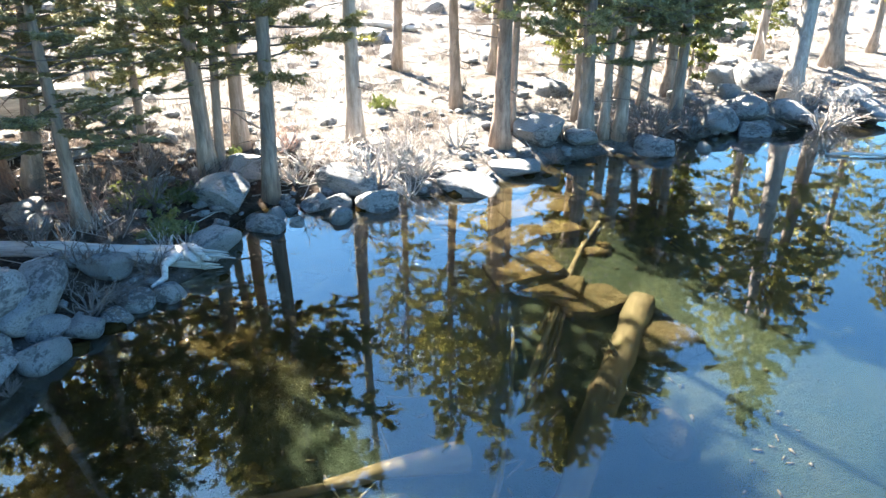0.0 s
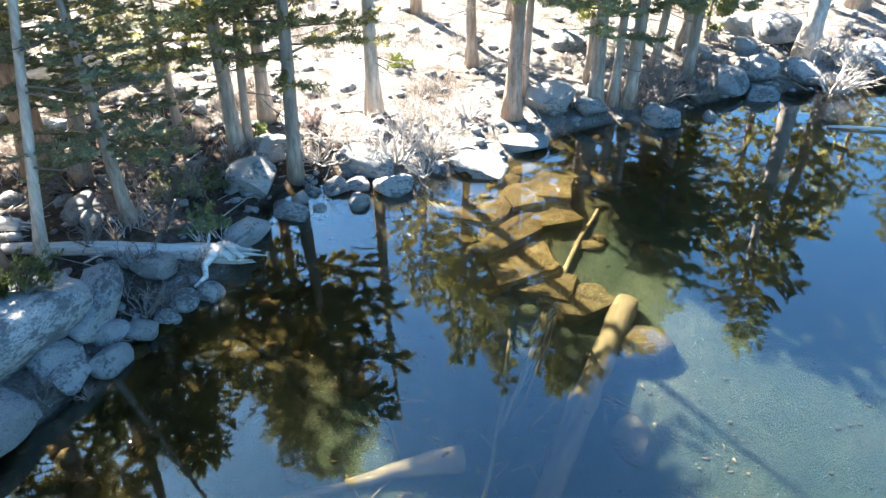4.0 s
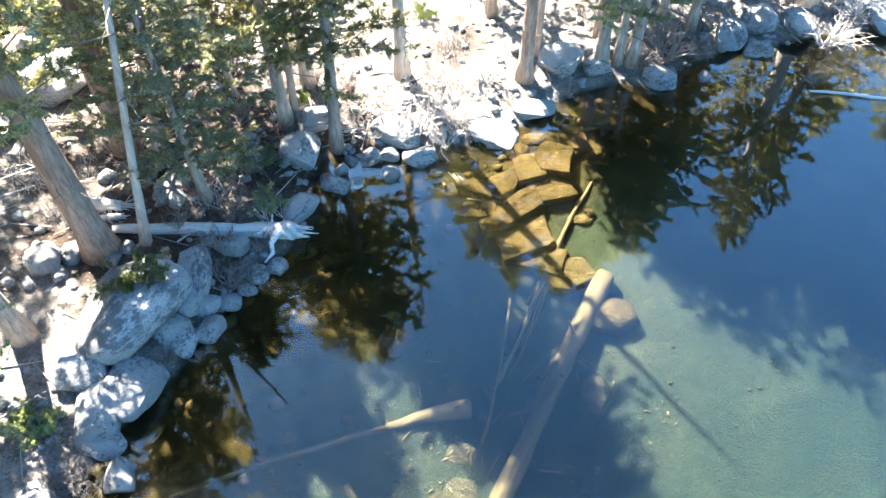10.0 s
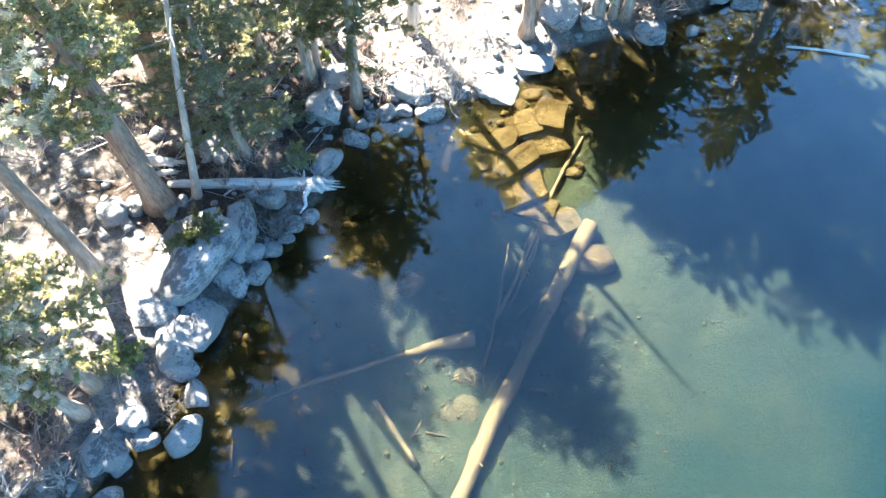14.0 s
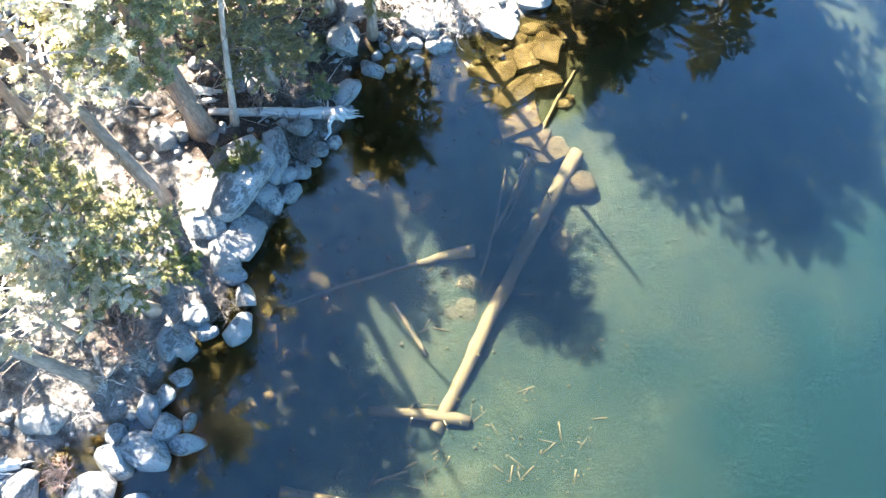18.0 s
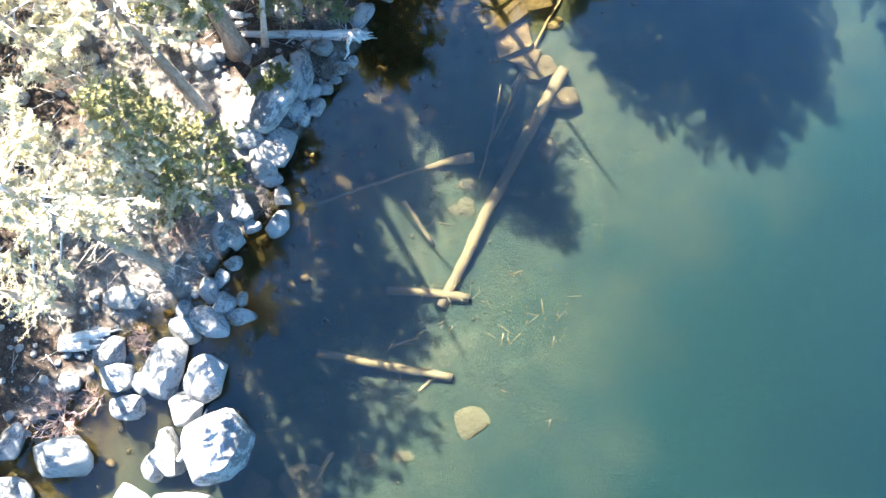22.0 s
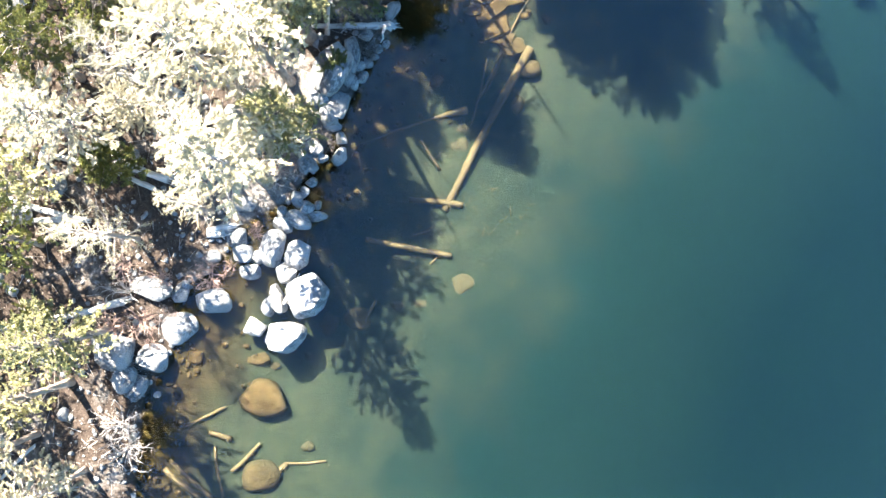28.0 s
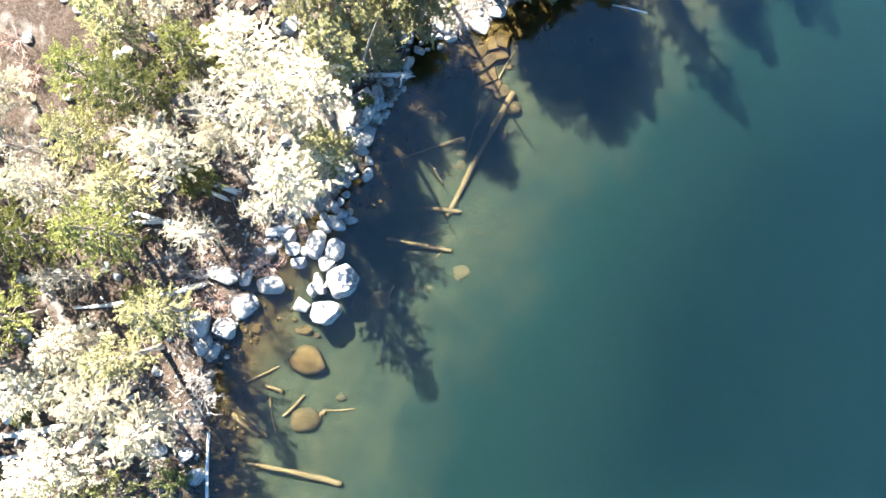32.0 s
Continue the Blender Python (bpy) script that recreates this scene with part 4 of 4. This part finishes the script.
sunken_stone(-5.61, -4.25, 0.42, 0.50, 0, 147)
sunken_stone(-3.76, -2.69, 1.31, 1.05, 0, 148)
sunken_stone(-4.82, -2.90, 0.82, 1.24, -20, 149)
sunken_stone(-2.06, -2.18, 0.74, 0.52, 0, 150)
sunken_stone(-1.16, -2.09, 0.74, 0.45, 0, 151)
sunken_stone(-7.65, -4.44, 0.84, 0.38, 0, 152)
sunken_stone(-10.04, -4.26, 0.58, 0.58, 0, 153)
sunken_stone(-6.98, -4.67, 0.50, 0.35, 0, 154)
sunken_stone(-7.45, -9.09, 1.59, 1.29, 10, 155)
sunken_stone(-5.60, -7.93, 0.59, 0.44, 0, 156)
sunken_stone(-7.65, -4.35, 0.96, 0.48, 0, 157)
fallen_log(-5.55, 8.91, -2.40, 9.11, 0.16, 0.32, 159, "silver-grey dead log with a torn splintered end by the water", torn=True)
fallen_log(-6.38, 9.45, -5.53, 9.45, 0.25, 0.21, 160)
fallen_log(-6.20, 9.04, -5.47, 9.27, 0.12, 0.12, 161)
fallen_log(-8.08, 14.30, -5.46, 15.45, 0.57, 0.67, 162)
fallen_log(-0.70, 24.37, 0.98, 23.84, 0.17, 0.19, 163)
fallen_log(-15.73, -2.84, -12.64, -2.05, 0.22, 0.31, 164)
fallen_log(-12.87, 6.82, -10.57, 6.08, 0.28, 0.34, 165)
fallen_log(-20.34, 2.03, -18.07, 1.84, 0.26, 0.26, 166)
fallen_log(-18.38, 2.32, -14.83, 1.18, 0.16, 0.25, 167)
fallen_log(-16.39, 0.99, -14.17, 1.10, 0.19, 0.25, 168)
fallen_log(-22.20, -9.69, -19.20, -9.21, 0.30, 0.34, 169)
fallen_log(-21.97, -9.03, -19.79, -7.51, 0.30, 0.27, 170)
fallen_log(-22.25, -7.23, -20.24, -6.86, 0.30, 0.33, 171)
fallen_log(-13.19, 3.51, -11.03, 2.70, 0.28, 0.28, 172)
fallen_log(-13.22, 3.07, -11.54, 2.35, 0.18, 0.21, 173)
fallen_log(-15.91, 3.59, -14.35, 3.33, 0.19, 0.19, 174)
fallen_log(-15.22, 4.83, -14.81, 4.28, 0.16, 0.19, 175)
fallen_log(-18.89, -3.31, -15.73, -2.84, 0.16, 0.22, 176)
fallen_log(-21.00, -5.16, -18.02, -4.14, 0.16, 0.26, 177)
fallen_log(-17.75, -9.35, -16.83, -8.09, 0.13, 0.13, 178)
fallen_log(-17.08, -8.93, -15.89, -7.66, 0.13, 0.13, 179)
fallen_log(-22.17, -10.80, -20.30, -10.47, 0.20, 0.20, 180)
fallen_log(-19.71, -6.54, -18.04, -5.42, 0.16, 0.19, 181)
fallen_log(-21.53, -10.19, -20.89, -8.23, 0.13, 0.17, 182)
fallen_log(-6.52, -2.11, -6.03, -1.11, 0.15, 0.18, 183)
fallen_log(-9.52, 0.59, -8.85, 0.66, 0.24, 0.30, 184)
fallen_log(-9.49, 0.72, -8.42, 0.99, 0.26, 0.22, 185)
fallen_log(8.43, 13.21, 10.29, 12.86, 0.05, 0.08, 290)
fallen_log(-12.21, -13.01, -12.25, -9.67, 0.16, 0.16, 291)
sunken_log(3.29, 8.53, -0.16, 1.77, 0.35, 0.30, 187)
sunken_log(-1.62, 2.18, 0.58, 2.01, 0.22, 0.24, 188)
sunken_log(-3.36, 0.52, 0.14, -0.08, 0.21, 0.24, 189)
sunken_log(0.70, 5.92, -0.62, 5.56, 0.34, 0.12, 190)
sunken_log(-3.66, 4.29, -0.48, 5.61, 0.07, 0.10, 191)
sunken_log(3.31, 10.74, 1.80, 7.95, 0.06, 0.09, 192)
sunken_log(3.00, 10.31, 1.20, 6.41, 0.06, 0.09, 193)
sunken_log(1.50, 8.06, 0.88, 5.33, 0.05, 0.06, 194)
sunken_log(0.92, 4.76, 1.21, 5.28, 0.02, 0.02, 195)
sunken_log(-3.55, -3.18, -2.93, -1.97, 0.09, 0.13, 196)
sunken_log(-9.49, -7.29, -8.62, -7.61, 0.20, 0.20, 197)
sunken_log(-8.59, -8.89, -7.53, -7.80, 0.17, 0.17, 198)
sunken_log(-7.48, -9.54, -6.43, -8.61, 0.17, 0.22, 199)
sunken_log(-9.27, -7.87, -8.91, -9.91, 0.12, 0.12, 200)
sunken_log(-6.49, -8.60, -4.85, -8.52, 0.10, 0.10, 201)
sunken_log(-10.48, -11.26, -5.49, -12.47, 0.19, 0.35, 202)
sunken_log(-11.15, -8.69, -9.76, -9.87, 0.23, 0.23, 203)
sunken_log(-10.94, -8.36, -9.34, -9.94, 0.17, 0.20, 204)
sunken_log(-10.59, -7.15, -8.85, -6.29, 0.10, 0.12, 205)
sunken_log(0.89, 10.46, 1.65, 10.34, 0.05, 0.06, 206)
sunken_log(0.76, 10.20, 1.57, 10.05, 0.06, 0.06, 207)
sunken_log(0.83, 10.68, 1.33, 10.31, 0.04, 0.05, 208)
sunken_log(-1.45, 0.72, -0.74, 0.96, 0.06, 0.06, 209)
sunken_log(-0.73, -0.44, -0.41, -0.13, 0.08, 0.08, 210)
for k in range(7):
    u = 0.11 * k + 0.03 * math.sin(5 * k)
    sunken_log(0.42 + u, 10.85 - 0.5 * u, 1.25 + 0.8 * u + 0.06 * math.sin(3 * k), 9.72 + 0.1 * u, 0.05, 0.03 + 0.01 * (k % 3), 320 + k)
sunken_log(2.25, 8.62, 1.62, 7.15, 0.07, 0.05, 330)
sunken_log(2.38, 8.75, 1.42, 6.60, 0.06, 0.04, 331)
sunken_log(2.05, 8.40, 1.75, 7.40, 0.05, 0.04, 332)
sunken_stone(1.45, 10.50, 0.55, 0.36, -35, 333)
sunken_log(-1.18, 4.61, -0.37, 3.45, 0.10, 0.11, 211)
shrub(-0.19, 11.81, 2.00, "willow", 213)
shrub(0.60, 12.10, 1.21, "willow", 214)
shrub(-0.97, 12.31, 1.49, "willow", 215)
shrub(-3.41, 10.67, 1.68, "bare", 216)
shrub(-4.12, 11.09, 1.19, "bare", 217)
shrub(-3.38, 7.87, 1.06, "bare", 218)
shrub(-4.10, 6.38, 0.79, "bare", 219)
shrub(-5.08, 4.56, 0.89, "bare", 220)
shrub(-5.33, 4.98, 0.67, "bare", 221)
shrub(-4.54, 7.35, 1.23, "leafy", 222, 0.6)
shrub(-2.95, 9.73, 0.77, "leafy", 223)
shrub(-5.77, 5.26, 0.79, "leafy", 224)
shrub(-6.75, 3.29, 1.24, "red", 225)
shrub(-3.65, 9.62, 1.00, "bare", 226)
shrub(5.55, 14.48, 1.71, "bare", 227)
shrub(6.47, 15.33, 1.31, "bare", 228)
shrub(9.40, 15.03, 2.10, "willow", 229)
shrub(10.54, 16.02, 1.66, "willow", 230)
shrub(-3.68, 10.32, 1.05, "bare", 231)
shrub(-3.10, 10.93, 0.64, "leafy", 232)
shrub(-4.32, 10.55, 0.91, "bare", 233)
shrub(-1.02, 12.66, 0.91, "red", 234)
shrub(-0.09, 15.64, 0.61, "leafy", 235)
shrub(0.37, 13.16, 1.14, "willow", 236)
shrub(0.06, 12.46, 0.99, "willow", 237)
shrub(0.77, 12.96, 0.62, "willow", 238)
shrub(-4.46, 13.73, 1.02, "bare", 239)
shrub(3.10, 13.15, 0.54, "red", 240)
shrub(8.60, 13.54, 0.76, "bare", 241)
shrub(-2.65, 12.61, 0.41, "leafy", 242)
shrub(9.73, 16.29, 1.87, "willow", 243)
shrub(-3.59, 10.59, 0.81, "leafy", 244)
shrub(-6.51, 3.51, 1.60, "red", 245)
shrub(-7.05, 2.68, 1.61, "willow", 246)
shrub(-5.63, 5.23, 0.73, "leafy", 247)
shrub(-4.88, 4.49, 0.87, "bare", 248)
shrub(-7.69, 0.93, 0.89, "red", 249)
shrub(-9.42, -1.20, 1.53, "red", 250)
shrub(-9.48, -0.91, 1.51, "red", 251)
shrub(-7.62, 0.67, 0.92, "red", 252)
shrub(-12.07, -2.78, 2.16, "red", 253)
shrub(-12.53, -1.72, 1.77, "willow", 254)
shrub(-12.71, -6.85, 2.45, "willow", 255)
shrub(-10.93, -2.71, 1.51, "red", 256)
shrub(-14.90, -4.16, 1.36, "leafy", 257)
shrub(-12.49, -7.80, 2.79, "willow", 258)
shrub(-13.77, -11.93, 1.91, "leafy", 259)
shrub(-17.32, -6.89, 2.55, "willow", 260)
shrub(-11.59, -3.83, 1.21, "red", 261)
shrub(-20.85, 8.31, 1.98, "red", 262)
shrub(-21.63, 9.92, 2.01, "red", 263)
shrub(-17.87, 3.04, 1.59, "red", 264)
shrub(-19.85, 0.53, 1.94, "willow", 265)
shrub(-4.33, 10.48, 1.55, "bare", 267)
shrub(-3.92, 11.95, 1.37, "bare", 268)
shrub(-3.00, 11.55, 1.07, "bare", 269)
shrub(-4.39, 9.09, 1.11, "bare", 270)
shrub(-3.65, 8.70, 1.08, "bare", 271)
shrub(-2.99, 8.82, 0.96, "bare", 272)
shrub(-4.15, 9.96, 1.27, "red", 273)
shrub(-5.20, 10.54, 1.18, "bare", 274)
shrub(-1.49, 11.94, 1.21, "willow", 275)
shrub(-1.78, 12.98, 1.25, "red", 276)
shrub(0.33, 11.57, 1.06, "willow", 277)
shrub(-3.11, 8.14, 0.83, "bare", 278)
shrub(-7.06, 7.29, 1.11, "red", 279)
shrub(-8.40, 9.51, 1.37, "willow", 280)
shrub(-4.84, 4.20, 0.77, "bare", 281)
shrub(-5.36, 4.36, 0.66, "bare", 282)
shrub(-3.65, 6.48, 0.45, "bare", 283)
shrub(-6.54, 4.88, 0.92, "willow", 284)
shrub(-6.97, 4.26, 1.03, "red", 285)
shrub(-7.41, 0.18, 0.59, "bare", 286)
shrub(-8.61, -0.63, 0.90, "red", 287)
shrub(-6.30, 3.06, 1.01, "willow", 288)
shrub(-7.41, 1.98, 0.88, "willow", 289)
shrub(5.47, 14.34, 2.10, "bare", 304)
shrub(4.70, 14.05, 1.23, "bare", 305)
shrub(6.32, 14.60, 1.30, "bare", 306)
shrub(-1.38, 12.42, 1.46, "willow", 307)
shrub(-0.65, 11.88, 1.30, "willow", 308)
shrub(1.27, 13.33, 1.40, "willow", 309)
shrub(0.51, 12.15, 1.32, "willow", 310)
shrub(-12.80, -0.73, 1.98, "red", 312)
shrub(-11.39, -1.18, 1.55, "red", 313)
shrub(-13.09, -3.07, 1.80, "red", 314)
shrub(-11.08, -2.50, 1.16, "bare", 315)
shrub(-13.40, -3.65, 1.45, "red", 316)
shrub(-12.35, -4.69, 1.16, "red", 317)


# ---- stones and litter ----
def strewn(name, label, category, count, seed, size, region, material, level=1, keep=None):
    """Many small stones in one mesh."""
    rnd = random.Random(seed)
    shapes = []
    for k in range(6):
        me = rock_mesh(900 + seed * 10 + k, "b", level)
        shapes.append(([v.co.copy() for v in me.vertices], [tuple(p.vertices) for p in me.polygons]))
    vs, fs = [], []
    done = 0
    while done < count:
        x, y = rnd.uniform(region[0], region[1]), rnd.uniform(region[2], region[3])
        d = inland_at(x, y)
        if not keep(d, rnd):
            continue
        s = size[0] + (size[1] - size[0]) * rnd.random() ** 3
        m = Matrix.Translation((x, y, at(x, y) + 0.12 * s)) @ Matrix.Rotation(rnd.uniform(0, 6.28), 4, "Z") @ Matrix.Diagonal((s, s * rnd.uniform(0.6, 1), s * rnd.uniform(0.4, 0.7), 1))
        sv, sf = rnd.choice(shapes)
        o = len(vs)
        vs += [m @ v for v in sv]
        fs += [tuple(i + o for i in f) for f in sf]
        done += 1
    tagged(new(name, mesh_of(name, vs, fs, material)), label, category, kind="stuff")


strewn("pebbles", "grey granite pebbles and cobbles strewn on the shore", "stones", 1500, 3, (0.05, 0.3), (-15, 12, -14, 22), GRANITE, keep=lambda d, r: 0 < d < 7 and r.random() < math.exp(-d / 2.5))
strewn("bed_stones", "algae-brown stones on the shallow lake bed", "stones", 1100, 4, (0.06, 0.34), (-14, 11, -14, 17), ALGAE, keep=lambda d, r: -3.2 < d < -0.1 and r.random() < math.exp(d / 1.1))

strewn("silt_clumps", "pale clumps of algae and sunken bark on the lake bed", "debris", 450, 8, (0.03, 0.12), (-5, 7, -9, 8), ALGAE, keep=lambda d, r: -8 < d < -2 and r.random() < 0.8)

strewn("slope_stones", "broken granite stones scattered over the sandy slope", "stones", 800, 6, (0.1, 0.55), (-18, 26, -6, 40), GRANITE, 2, keep=lambda d, r: 3 < d < 24)


def dry_grass():
    """Tufts of bleached grass and low brush between the stones."""
    rnd = random.Random(12)
    g = Geo()
    for k in range(1500):
        x, y = rnd.uniform(-12, 24), rnd.uniform(9, 36)
        d = inland_at(x, y)
        if d < 0.6 or d > 20:
            continue
        n = rnd.randint(18, 40)
        s = rnd.uniform(0.12, 0.4)
        for b in range(n):
            p = Vector((x + rnd.gauss(0, s * 0.5), y + rnd.gauss(0, s * 0.5), 0))
            p.z = at(p.x, p.y) - 0.01
            v = Vector((rnd.gauss(0, 0.5), rnd.gauss(0, 0.5), 1)).normalized() * s * rnd.uniform(0.6, 1.3)
            g.blade(p, v, 0.018, v.orthogonal().normalized())
    tagged(new("dry_grass", g.mesh("dry_grass", TWIG, False)), "tufts of bleached dry grass and brush on the slope", "grass", kind="stuff")


dry_grass()


def hillside():
    """Single boulders scattered up the slope."""
    rnd = random.Random(5)
    shapes = []
    for k in range(7):
        me = rock_mesh(300 + k, "b", 2)
        me.materials.append(GRANITE)
        shapes.append(me)
    for k in range(340):
        x, y = rnd.uniform(-24, 30), rnd.uniform(-12, 44)
        d = inland_at(x, y)
        if d < 1.2 or d > 30 or (d < 6 and rnd.random() < 0.7):
            continue
        s = rnd.uniform(0.25, 0.6) + rnd.random() ** 4 * 1.2 * min(1, d / 12)
        ob = tagged(new("rock", shapes[k % 7]), "pale granite rock half sunk in the sandy slope", "rock", "rocks on the slope")
        ob.matrix_world = Matrix.LocRotScale((x, y, at(x, y) + 0.12 * s), Euler((0, 0, rnd.uniform(0, 6.28))), (s, s * rnd.uniform(0.6, 1), s * rnd.uniform(0.45, 0.7)))


hillside()


def litter():
    """Dead twigs lying about under the trees."""
    rnd = random.Random(9)
    g = Geo()
    for k in range(3200):
        x, y = rnd.uniform(-18, 16), rnd.uniform(-12, 28)
        if inland_at(x, y) < 0.3:
            continue
        a, L = rnd.uniform(0, 6.28), rnd.uniform(0.15, 0.8)
        x1, y1 = x + math.cos(a) * L, y + math.sin(a) * L
        g.tube([(x, y, at(x, y) + 0.01), (x1, y1, max(at(x1, y1), 0) + 0.02 + rnd.random() * 0.06)], [rnd.uniform(0.006, 0.018), 0.005], 4, cap=False)
    tagged(new("fallen_twigs", g.mesh("fallen_twigs", TWIG)), "dead grey twigs littering the ground under the pines", "twigs", kind="stuff")


litter()


def bed_litter():
    """Bits of bark and short twigs gathered in drifts on the silt of the lake bed."""
    rnd = random.Random(31)
    g = Geo()
    for k in range(70):
        cx, cy = rnd.uniform(-2.2, 4.2), rnd.uniform(-1.5, 7.0)
        for j in range(rnd.randint(2, 7)):
            x, y = cx + rnd.gauss(0, 0.18), cy + rnd.gauss(0, 0.18)
            a, L = rnd.uniform(0, 6.28), rnd.uniform(0.04, 0.1) if rnd.random() < 0.8 else rnd.uniform(0.15, 0.45)
            x1, y1 = x + math.cos(a) * L, y + math.sin(a) * L
            r = rnd.uniform(0.012, 0.024)
            if at(x, y) < -0.3:
                g.tube([(x, y, at(x, y) + 0.01), (x1, y1, at(x1, y1) + 0.02)], [r, r * 0.6], 5, rough=0.3, rnd=rnd)
    tagged(new("sunken_twigs", g.mesh("sunken_twigs", SUNK)), "short twigs and bark bits on the silty lake bed", "twigs", kind="stuff")


bed_litter()
